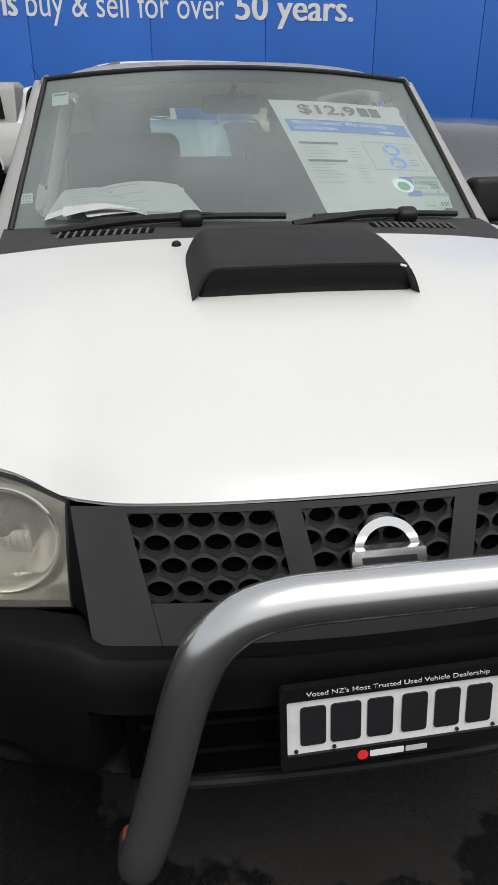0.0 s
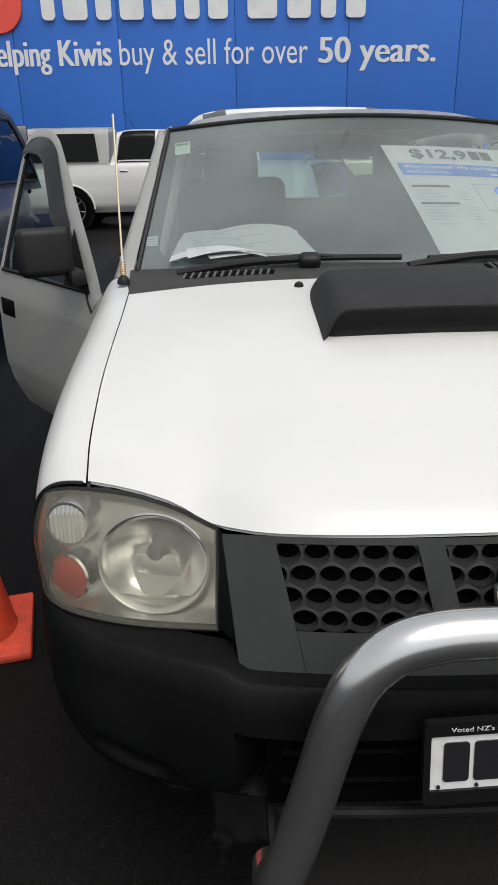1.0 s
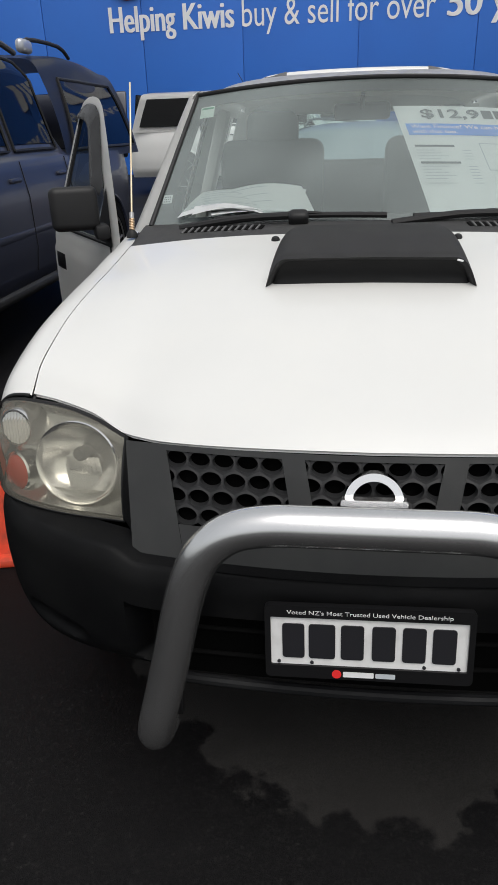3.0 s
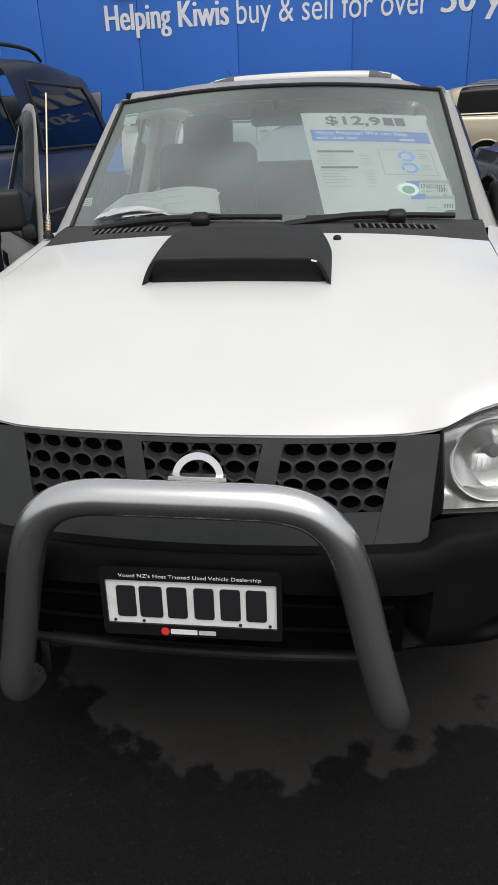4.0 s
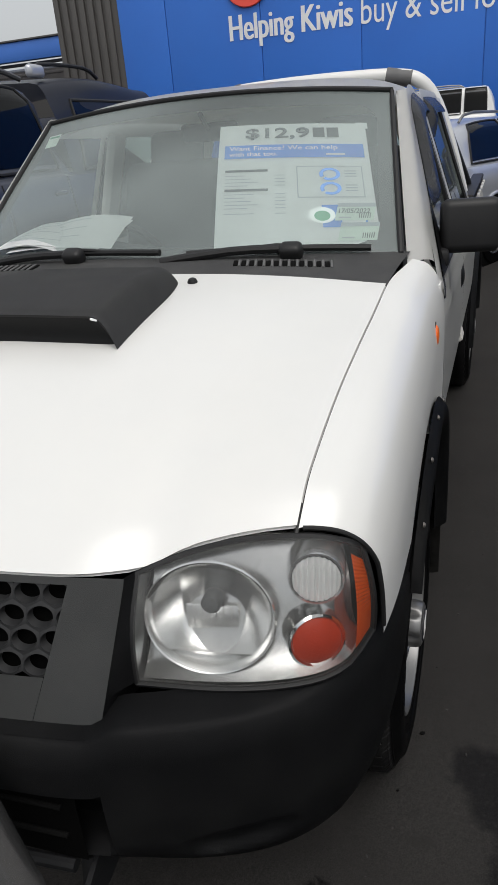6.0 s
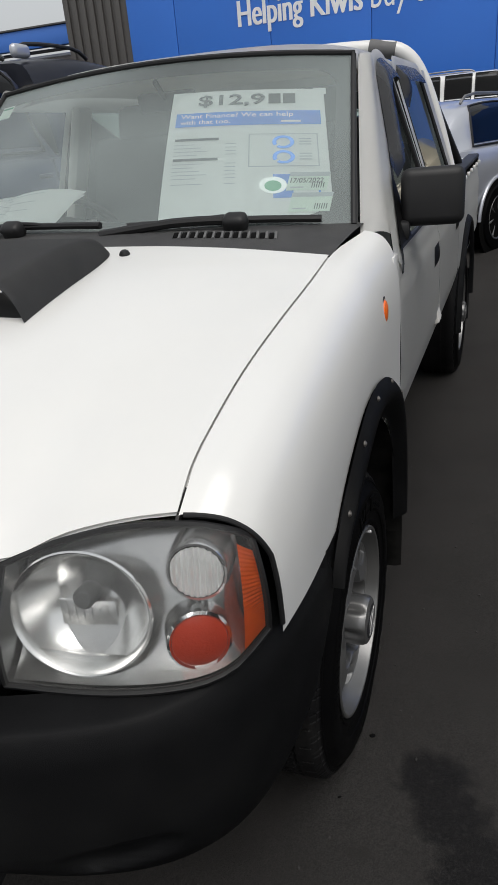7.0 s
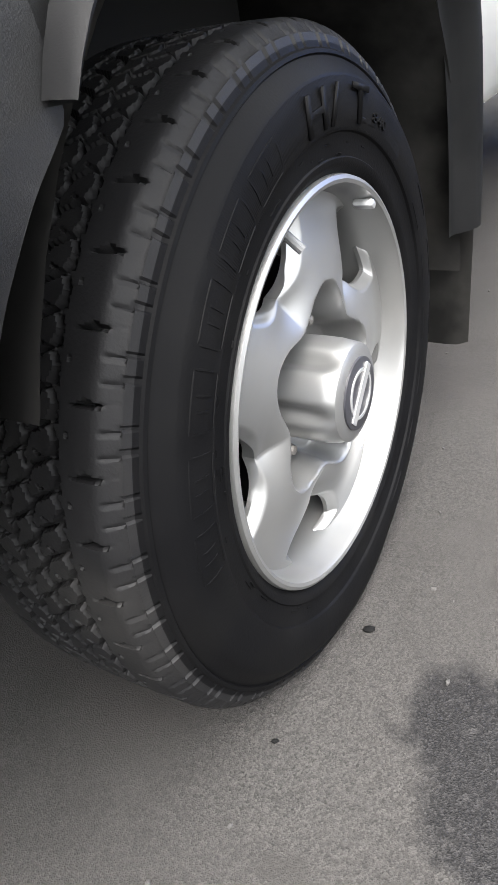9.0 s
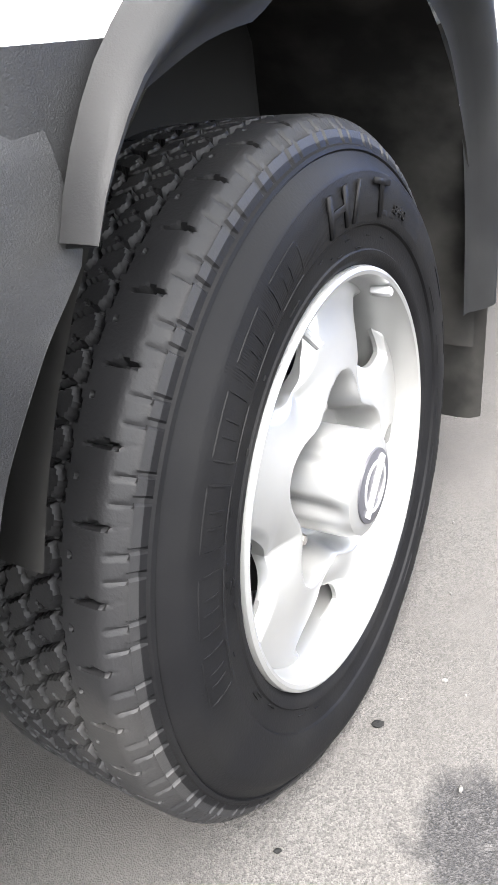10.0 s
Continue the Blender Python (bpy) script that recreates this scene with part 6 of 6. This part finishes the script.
def wall_word(text, x, width, bold):
    """One letter after another, each its own part; heavy words get a thicker stroke."""
    guide = words("guide", text, SIGN_WHITE, Matrix.Identity(4), width, 0.62, 0.004, 0.0, sign)
    me = guide.data
    bm = bmesh.new()
    bm.from_mesh(me)
    bpy.data.objects.remove(guide)
    left = set(bm.verts)
    while left:
        seed = left.pop()
        island, stack = {seed}, [seed]
        while stack:
            for e in stack.pop().link_edges:
                for o in e.verts:
                    if o not in island:
                        island.add(o)
                        stack.append(o)
        left -= island
        index = {v: k for k, v in enumerate(island)}
        faces = {f for v in island for f in v.link_faces}
        shape = bpy.data.meshes.new("letter")
        co = [v.co.copy() for v in island]
        polys = [[index[v] for v in f.verts] for f in faces]
        verts, quads = [], []
        for k in range(3 if bold else 1):
            quads += [[q + len(verts) for q in p] for p in polys]
            verts += [(p.x + 0.022 * k, p.y, p.z + 0.003 * k) for p in co]
        shape.from_pydata(verts, [], quads)
        shape.materials.append(SIGN_WHITE)
        ob = new("letter", shape)
        ob.parent = sign
        ob.matrix_local = wall_words(x)
    bm.free()


wall_word("Helping", -6.47, 1.816, True)
wall_word("Kiwis", -4.41, 1.356, True)
wall_word("buy & sell for over", -2.80, 5.05, False)
wall_word("50 years.", 2.545, 3.176, True)
logo = thing("logo_sign", "red round sign with large white shapes on the blue wall", "sign")
part("red_disc", lathe([(0.66, 0.0), (0.66, 0.05), (0.64, 0.07), (0.0, 0.07)], 48, m=Matrix.Translation((-5.88, WALL_Y, 5.42)) @ Matrix.Rotation(radians(90), 4, "X")), SIGN_RED, logo)
part("white_mark", prism(rounded(-0.16, -0.42, 0.16, 0.42, 0.14), lambda a, b, d: Vector((-5.92 + a + 0.3 * b, WALL_Y - 0.085 + d, 5.42 + b)), 0.015), SIGN_WHITE, logo)
x = -4.72
for w in (0.34, 0.62, 0.40, 0.62, 0.62, 0.40, 0.52):
    part("white_block", prism(rounded(x, 5.06, x + w, 6.35, 0.12), lambda a, b, d: Vector((a, WALL_Y - 0.07 + d, b)), 0.07), SIGN_WHITE, logo)
    x += w + 0.22
for w in (0.78, 0.62, 0.40, 0.52):
    x += 0.05
    part("white_block", prism(rounded(x + 0.25, 5.06, x + w + 0.25, 6.35, 0.12), lambda a, b, d: Vector((a, WALL_Y - 0.07 + d, b)), 0.07), SIGN_WHITE, logo)
    x += w + 0.22


# ---- other vehicles ----
def simple_wheel(parent, at, s, r=0.34, rim_r=0.22, paint=None):
    m = Matrix.Translation(at) @ Matrix.Rotation(radians(90 * s), 4, "Y")
    w = part("wheel", lathe([(rim_r - 0.01, -0.10), (r - 0.02, -0.11), (r, -0.09), (r, 0.07), (r - 0.02, 0.095), (rim_r + 0.01, 0.10), (rim_r, 0.085)], 40, m=m, caps=False), TYRE, parent)
    part("rim", lathe([(rim_r, 0.085), (rim_r - 0.02, 0.088), (rim_r - 0.03, 0.05), (0.06, 0.03), (0.05, 0.055), (0.0, 0.058)], 32, m=m, caps=False), VOID, w)
    for k in range(7):
        a = 2 * math.pi * k / 7
        part("rim_spoke", tube([m @ Vector((0.03 * math.cos(a), 0.03 * math.sin(a), 0.060)), m @ Vector(((rim_r - 0.01) * math.cos(a), (rim_r - 0.01) * math.sin(a), 0.075))], 0.017, 6), ALLOY, w)
    part("rim_edge", lathe([(rim_r + 0.004, 0.09), (rim_r, 0.098), (rim_r - 0.014, 0.094), (rim_r - 0.016, 0.08)], 40, m=m, caps=False), ALLOY, w)


def vehicle(name, label, category, at, yaw, paint, length, width, shoulder, roof, axles, windows, extras=None, glass_mat=None, group="", tilt=0.0):
    """A parked vehicle, its nose towards -y before turning. shoulder and roof: (y, z) along it; windows: y spans of the side panes."""
    car = thing(name, label, category, group)
    car.matrix_world = pose(*at, tilt, 0, yaw)
    sh, rf = curve_through(*zip(*shoulder)), curve_through(*zip(*roof))
    hw = width / 2
    plan_w = curve_through([0, 0.04, 0.15, 0.5, 0.88, 0.97, 1], [0.70, 0.86, 0.97, 1.0, 0.98, 0.90, 0.80])

    def section(t, k):
        y = k * length
        w = hw * plan_w(k)
        zs, zr = sh(y), max(sh(y) + 0.012, rf(y))
        cab = min(1.0, (zr - zs) / 0.3)
        top = lerp(w * 0.93, w * 0.74, cab)
        pts = [(0, 0.34), (w * 0.86, 0.30), (w * 0.965, 0.42), (w, 0.62), (w * 0.995, lerp(0.62, zs, 0.6)), (w * 0.955, zs), (lerp(w * 0.93, top, 0.10), lerp(zs, zr, 0.05)), (lerp(w * 0.93, top, 0.75), lerp(zs, zr, 0.80)), (top * 0.95, zr - 0.035 * cab), (top * 0.70, zr - 0.008 * cab), (0, zr)]
        n = len(pts) - 1
        i = min(int(t * n), n - 1)
        f = t * n - i
        return Vector((lerp(pts[i][0], pts[i + 1][0], f), y, lerp(pts[i][1], pts[i + 1][1], f)))

    def skin(a, b):
        s = 1 if a >= 0.5 else -1
        p = section(1 - abs(2 * a - 1), b)
        return Vector((p.x * s, p.y, p.z))

    body = part("body", sheet(lambda a, b: (lambda q: q)(skin(a, b)), 60, 72), paint, car, angle=50)
    part("front_face", sheet(lambda a, b: (lambda p: Vector((p.x * (2 * a - 1) / 1.0, p.y - 0.02 * (1 - (2 * a - 1) ** 2), p.z)))(section(b, 0.0)), 8, 20), paint, car)
    part("rear_face", sheet(lambda a, b: (lambda p: Vector((p.x * (2 * a - 1), p.y + 0.02 * (1 - (2 * a - 1) ** 2), p.z)))(section(b, 1.0)), 8, 20), paint, car)

    def pane_point(y, h, s, out=0.006):
        r = section(lerp(0.605, 0.785, h), y / length)
        return Vector((s * (r.x + out), r.y, r.z + out * 0.3))

    for s in (-1, 1):
        for y0, y1, lean0, lean1 in windows:
            w = part("window", sheet(lambda a, b: pane_point(lerp(lerp(y0, y0 + lean0, b), lerp(y1, y1 + lean1, b), a), lerp(0.04, 0.98, b), s), 12, 8), glass_mat or TINT, car)
            # A dark sheet over the paint stands in for the unlit cabin.
            part("cabin_shade_sheet", sheet(lambda a, b: pane_point(lerp(lerp(y0, y0 + lean0, b), lerp(y1, y1 + lean1, b), a), lerp(0.04, 0.98, b), s, 0.002), 8, 4), VOID, w)
            rim = [pane_point(lerp(y0, y1, k / 8), 0.0, s) for k in range(9)] + [pane_point(lerp(y1, y1 + lean1, k / 5), k / 5, s) for k in range(1, 6)] + [pane_point(lerp(y1 + lean1, y0 + lean0, k / 8), 1.0, s) for k in range(1, 9)] + [pane_point(lerp(y0 + lean0, y0, k / 5), 1 - k / 5, s) for k in range(1, 6)]
            part("window_seal", tube(rim, 0.011, 6), BLACK, w)
        for y in axles:
            r = 0.37 if category == "pickup truck" else 0.33
            x = section(0.32, y / length).x
            # No arch is cut: a flat dark disc paints the shade inside it.
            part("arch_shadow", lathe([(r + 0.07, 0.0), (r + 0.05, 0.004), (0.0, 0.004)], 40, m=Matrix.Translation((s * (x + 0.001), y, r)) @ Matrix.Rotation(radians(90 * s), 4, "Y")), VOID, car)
            part("arch_lip", tube([(s * (x + 0.004), y + (r + 0.07) * math.cos(a), r + (r + 0.07) * math.sin(a)) for a in [math.pi * k / 20 for k in range(21)]], 0.018, 8), paint, car)
            simple_wheel(car, (s * (x - 0.075), y, r), s, r, r - 0.11)
        for y0, y1, *_ in windows[:2]:
            y = y1 - 0.12
            part("door_handle", box((0.035, 0.16, 0.03), (s * (section(0.45, y / length).x + 0.004), y, section(0.45, y / length).z), 0.012), CHROME if paint is not NAVY else NAVY, car)
            part("door_seam", tube([(s * (section(t, (y1 + 0.03) / length).x + 0.0005), y1 + 0.03, section(t, (y1 + 0.03) / length).z) for t in (0.22, 0.3, 0.4, 0.5)], 0.005, 6), BLACK, car)
        y = windows[0][0] + 0.10
        p = pane_point(y, 0.1, s)
        m = part("door_mirror", box((0.22, 0.13, 0.16), (p.x + s * 0.13, p.y - 0.02, p.z + 0.06), 0.05, seg=4), paint, car)
        part("mirror_foot", box((0.10, 0.06, 0.05), (p.x + s * 0.02, p.y, p.z), 0.015), BLACK, m)
        part("mirror_indicator", box((0.10, 0.012, 0.03), (p.x + s * 0.17, p.y - 0.082, p.z + 0.075), 0.005), CHROME, m)
        part("mirror_underside", box((0.20, 0.115, 0.05), (p.x + s * 0.13, p.y - 0.015, p.z - 0.005), 0.02), BLACK, m)
        part("headlamp", box((0.34, 0.10, 0.15), (s * hw * 0.60, 0.05, sh(0.05) - 0.16), 0.04, seg=3), LENS_CLEAR, car)
        part("tail_lamp", box((0.16, 0.08, 0.30), (s * hw * 0.72, length - 0.02, sh(length) - 0.20), 0.03, seg=3), RED, car)
    ws0 = windows[0][0] + windows[0][2] * 0.0
    if extras:
        extras(car, section, pane_point, sh, rf)
    return car


def roof_rail(car, s, pts, mat, r=0.016):
    rail = part("roof_rail", tube([(s * x, y, z) for x, y, z in pts], r, 8, smooth_steps=3), mat, car)
    return rail


def navy_extras(car, section, pane_point, sh, rf):
    for s in (-1, 1):
        roof_rail(car, s, [(0.60, 1.95, 1.80), (0.61, 2.15, 1.885), (0.62, 2.9, 1.905), (0.62, 3.25, 1.850)], GREY_PLASTIC, 0.02)
        # canopy over the tray, with its own rail and long side window
        can = part("canopy", sheet(lambda a, b: (lambda y, t: Vector((s * curve_through([0, 0.25, 0.6, 0.85, 1], [0.875, 0.85, 0.76, 0.66, 0.0])(t), y + 0.32 * (b > 0.5) * (b - 0.5) * 2 * (1 - t) * 1.0, curve_through([0, 0.25, 0.6, 0.85, 1], [1.12, 1.32, 1.66, 1.82, 1.86])(t) + 0.07 * math.sin(math.pi * min(1, b * 1.1)) * t)))(lerp(3.38, 5.10, b), a), 24, 20, 0.02 * s), NAVY, car)
        wf = lambda y, t: Vector((s * (curve_through([0, 0.25, 0.6, 0.85, 1], [0.875, 0.85, 0.76, 0.66, 0.0])(t) + 0.012), y, curve_through([0, 0.25, 0.6, 0.85, 1], [1.12, 1.32, 1.66, 1.82, 1.86])(t)))
        part("canopy_window", sheet(lambda a, b: wf(lerp(lerp(3.55, 3.68, b), lerp(5.25, 4.95, b), a), lerp(0.10, 0.66, b)), 12, 10), TINT, can)
        # Near-black sheet: the canopy's dark inside, painted just behind its glass.
        part("canopy_shade_sheet", sheet(lambda a, b: wf(lerp(lerp(3.55, 3.68, b), lerp(5.25, 4.95, b), a), lerp(0.10, 0.66, b)) - Vector((s * 0.004, 0, 0)), 8, 6), VOID, can)
        edge = [wf(lerp(3.55, 5.25, k / 8), 0.10) for k in range(9)] + [wf(lerp(5.25, 4.95, k / 6), lerp(0.10, 0.66, k / 6)) for k in range(1, 7)] + [wf(lerp(4.95, 3.68, k / 8), 0.66) for k in range(1, 9)] + [wf(lerp(3.68, 3.55, k / 6), lerp(0.66, 0.10, k / 6)) for k in range(1, 7)]
        part("canopy_window_seal", tube(edge, 0.014, 6), BLACK, can)
        rail = roof_rail(car, s, [(0.60, 3.46, 1.89), (0.60, 3.56, 1.965), (0.60, 4.20, 1.975), (0.60, 4.42, 1.905)], BLACK, 0.016)
        part("rail_foot", box((0.07, 0.20, 0.10), (s * 0.60, 3.50, 1.915), 0.035, seg=3), SILVER, rail)
        part("flank_moulding", box((0.02, 2.2, 0.05), (s * 0.925, 2.6, 0.72), 0.008), NAVY, car)
        part("side_step", tube([(s * 0.90, 1.45, 0.40), (s * 0.97, 1.55, 0.39), (s * 0.97, 3.4, 0.39), (s * 0.90, 3.5, 0.40)], 0.035, 10), BLACK, car)
    part("canopy_end", box((1.66, 0.03, 0.62), (0, 5.25, 1.38), 0.02, (-14, 0, 0)), NAVY, car)


def ute_shape(h):
    return [(0, 0.86), (0.12, 0.98), (0.5, 1.08), (1.25, 1.14), (3.3, 1.16), (5.2, 1.16)], [(0, 0.86), (1.15, 1.10), (1.30, 1.17), (1.90, h - 0.10), (2.15, h - 0.02), (2.8, h), (3.22, h - 0.05), (3.34, 1.20), (3.5, 1.17), (5.2, 1.17)]


lo, hi = ute_shape(1.84)
vehicle("dark_pickup_truck", "dark blue double-cab pickup truck with a matching tray canopy", "pickup truck", (-3.05, 0.87, 0.22), 0, NAVY, 5.25, 1.87, lo, hi, (0.95, 4.15), ((1.55, 2.42, 0.42, -0.02), (2.50, 3.22, -0.02, -0.14)), navy_extras)


def white_extras(car, section, pane_point, sh, rf):
    for s in (-1, 1):
        cx, cz = curve_through([0, 0.5, 0.85, 1], [0.88, 0.78, 0.66, 0.0]), curve_through([0, 0.5, 0.85, 1], [1.13, 1.55, 1.80, 1.86])
        can = part("canopy", sheet(lambda a, b: Vector((s * cx(a), lerp(3.36, 5.15 - 0.25 * a, b), cz(a))), 20, 10, 0.02 * s), WHITE, car)
        pane = lambda a, b, out: Vector((s * (cx(lerp(0.10, 0.70, b)) + out), lerp(lerp(3.56, 3.62, b), lerp(4.98, 4.82, b), a), cz(lerp(0.10, 0.70, b)) + 0.4 * out))
        part("canopy_window", sheet(lambda a, b: pane(a, b, 0.032), 6, 10), TINT, can)
        # The unlit space under the canopy is painted as a dark sheet.
        part("canopy_shade_sheet", sheet(lambda a, b: pane(a, b, 0.026), 4, 10), VOID, can)
    part("canopy_end", box((1.62, 0.03, 0.66), (0, 5.06, 1.48), 0.02, (8, 0, 0)), TINT, car)
    part("brake_lamp", box((0.26, 0.04, 0.035), (0.35, 4.95, 1.845), 0.01), RED, car)
    part("whip_aerial", tube([(0.0, 2.9, 1.80), (0.03, 3.12, 2.16)], 0.006, 6), BLACK, car)


lo, hi = ute_shape(1.80)
vehicle("white_pickup_truck", "white double-cab pickup truck with a hard canopy", "pickup truck", (0.95, 14.1, 0.38), 90, WHITE, 5.25, 1.85, lo, hi, (0.95, 4.15), ((1.55, 2.42, 0.42, -0.02), (2.50, 3.22, -0.02, -0.14)), white_extras)


def wagon_rails(car, section, pane_point, sh, rf):
    for s in (-1, 1):
        roof_rail(car, s, [(0.58, 1.9, rf(1.9) - 0.01), (0.58, 2.1, rf(2.1) + 0.05), (0.57, 3.6, rf(3.6) + 0.05), (0.57, 3.9, rf(3.9) - 0.01)], ALLOY, 0.015)


WAGON = ([(0, 0.66), (0.15, 0.76), (0.8, 0.88), (1.4, 0.95), (4.3, 1.0), (4.6, 0.98)], [(0, 0.66), (1.2, 0.94), (1.4, 1.0), (2.05, 1.38), (2.4, 1.45), (3.4, 1.46), (4.1, 1.40), (4.45, 1.12), (4.6, 1.0)])
vehicle("silver_wagon", "silver station wagon with roof rails", "car", (1.54, 10.92, 0.10), 157, SILVER, 4.6, 1.80, *WAGON, (0.88, 3.62), ((1.62, 2.35, 0.42, 0.0), (2.43, 3.20, 0.0, -0.04), (3.28, 4.05, -0.04, -0.18)), wagon_rails)
SUV = ([(0, 0.80), (0.15, 0.92), (0.9, 1.05), (1.4, 1.10), (4.4, 1.14), (4.6, 1.12)], [(0, 0.80), (1.2, 1.08), (1.4, 1.15), (1.95, 1.66), (2.3, 1.75), (3.6, 1.76), (4.3, 1.70), (4.52, 1.35), (4.6, 1.14)])
vehicle("beige_off_roader", "beige off-road wagon with chrome door handles and dark windows", "car", (6.65, 15.2, 0.38), 90, BEIGE, 4.6, 1.85, *SUV, (0.88, 3.62), ((1.62, 2.35, 0.36, 0.0), (2.43, 3.20, 0.0, -0.02), (3.28, 4.25, -0.02, -0.12)), wagon_rails)
VAN = ([(0, 0.82), (0.15, 0.95), (0.9, 1.08), (1.4, 1.16), (4.4, 1.22), (4.6, 1.18)], [(0, 0.82), (1.2, 1.10), (1.4, 1.18), (1.95, 1.72), (2.3, 1.80), (4.36, 1.82), (4.54, 1.55), (4.6, 1.20)])
vehicle("white_van", "white people carrier with dark side windows parked against the blue wall", "van", (-3.88, 17.6, 0.38), -90, WHITE, 4.6, 1.85, *VAN, (0.88, 3.62), ((1.62, 2.35, 0.36, 0.0), (2.43, 3.20, 0.0, -0.02), (3.30, 3.86, 0.0, 0.0), (3.94, 4.42, 0.0, -0.04)), wagon_rails)
SEDAN = ([(0, 0.62), (0.15, 0.74), (0.8, 0.86), (1.4, 0.93), (3.9, 0.98), (4.6, 0.94)], [(0, 0.62), (1.2, 0.92), (1.4, 0.97), (2.1, 1.36), (2.5, 1.43), (3.1, 1.42), (3.55, 1.30), (4.0, 1.0), (4.6, 0.95)])
vehicle("dark_sedan", "dark charcoal saloon car", "car", (3.55, 4.2, 0), 12, CHARCOAL, 4.6, 1.78, *SEDAN, (0.88, 3.62), ((1.62, 2.35, 0.46, 0.0), (2.43, 3.25, 0.0, -0.20)), tilt=3.0)

# ---- traffic cone ----
cone = thing("traffic_cone", "scuffed orange traffic cone with a square rubber base", "traffic cone")
cone.matrix_world = pose(-1.38, 0.98, 0, 0, 0, 12)
part("base", box((0.37, 0.37, 0.035), (0, 0, 0.0175), 0.012), CONE, cone)
part("cone_body", lathe([(0.135, 0.03), (0.128, 0.06), (0.035, 0.62), (0.028, 0.66), (0.022, 0.66), (0.028, 0.60)], 32, caps=False), CONE, cone)

# ---- grit and leaves on the asphalt ----
grit = bmesh.new()
random.seed(11)
for _ in range(110):
    x, y = random.uniform(0.75, 1.75), random.uniform(-0.4, 2.6)
    r = random.choice((0.0022, 0.003, 0.004))
    bmesh.ops.create_icosphere(grit, subdivisions=1, radius=r, matrix=pose(x, y, r * 0.5, random.uniform(0, 90), 0, random.uniform(0, 180)) @ Matrix.Diagonal((1.3, 0.9, 0.7, 1)))
tagged(part("grit", grit, GRIT, None, smooth=False), "small loose stones on the asphalt", "grit", kind="stuff")
sidewall(tyre, "H/T", 174.5, 9.8, 0.280, 0.036, 0.1245, 0.012)
sidewall(tyre, "840", 153.5, 2.7, 0.287, 0.010, 0.1245, 0.0)
# the maker's lettering as plain outlined shapes, and a moulded label
def wall_out(r):
    """Height of the side wall at a radius."""
    return 0.116 + curve_through([0.265, 0.272, 0.2735, 0.279, 0.297, 0.315, 0.3225, 0.325], [0.0005, 0.0025, 0.0055, 0.0080, 0.0085, 0.0060, 0.0040, 0.0020])(r)


def raised(name, a0, a1, r0, r1, out=0.0007):
    bm = sheet(lambda u, v: (lambda a, r: Vector((r * math.cos(a), r * math.sin(a), wall_out(r) + (out if 0 < u < 1 and 0 < v < 1 else -0.0005))))(radians(lerp(a0, a1, u)), lerp(r0, r1, v)), 10, 4)
    part(name, bm, TYRE, tyre)


for k in range(6):
    mid = 204 + 13.0 * k
    for r0, r1 in ((0.2785, 0.2808), (0.3099, 0.3122)):
        raised("raised_bar", mid - 5.0, mid + 5.0, r0, r1)
    for o in (-5.0, -1.2, 1.2, 4.6):
        raised("raised_bar", mid + o, mid + o + 0.42, 0.2785 if abs(o) > 2 else 0.2840, 0.3122 if abs(o) > 2 else 0.306)
for k in range(6):
    for r0, r1 in ((0.2785, 0.2812), (0.3095, 0.3122)):
        raised("raised_bar", 26 + 17 * k, 37 + 17 * k, r0, r1)
hatch = bmesh.new()
for k in range(190):
    a0 = 138 + 0.45 * k
    sheet(lambda u, v, a0=a0: (lambda a, r: Vector((r * math.cos(a), r * math.sin(a), wall_out(r) + (0.00022 if u == 0.5 else -0.0001))))(radians(a0 + 0.40 * u), lerp(0.2745, 0.3215, v)), 2, 5, 0, hatch)
tagged(part("fine_ribbing", hatch, TYRE, tyre), kind="stuff")
raised("moulded_label", 160, 163.5, 0.281, 0.288)
raised("moulded_label", 155.5, 159, 0.281, 0.288)
random.seed(23)
for k in range(26):
    a, r = random.uniform(150, 330), random.choice((0.2515, 0.2560, 0.2620))
    raised("fine_mark", a, a + random.uniform(0.8, 4.0), r, r + 0.0016)

# dark clods on the asphalt
for x, y, r in ((0.904, 0.680, 0.0065), (0.863, 0.480, 0.0035), (1.30, 1.42, 0.009), (1.42, 0.30, 0.005)):
    bm = bmesh.new()
    bmesh.ops.create_icosphere(bm, subdivisions=2, radius=r, matrix=pose(x, y, r * 0.35, 0, 0, 40) @ Matrix.Diagonal((1.3, 0.9, 0.5, 1)))
    for vert in bm.verts:
        vert.co += Vector((random.uniform(-1, 1), random.uniform(-1, 1), 0.4 * random.uniform(-1, 1))) * r * 0.22
    clod = part("dirt_clod", bm, VOID, None)
    tagged(clod, "small dark clod of dirt on the asphalt", "dirt", "clods")
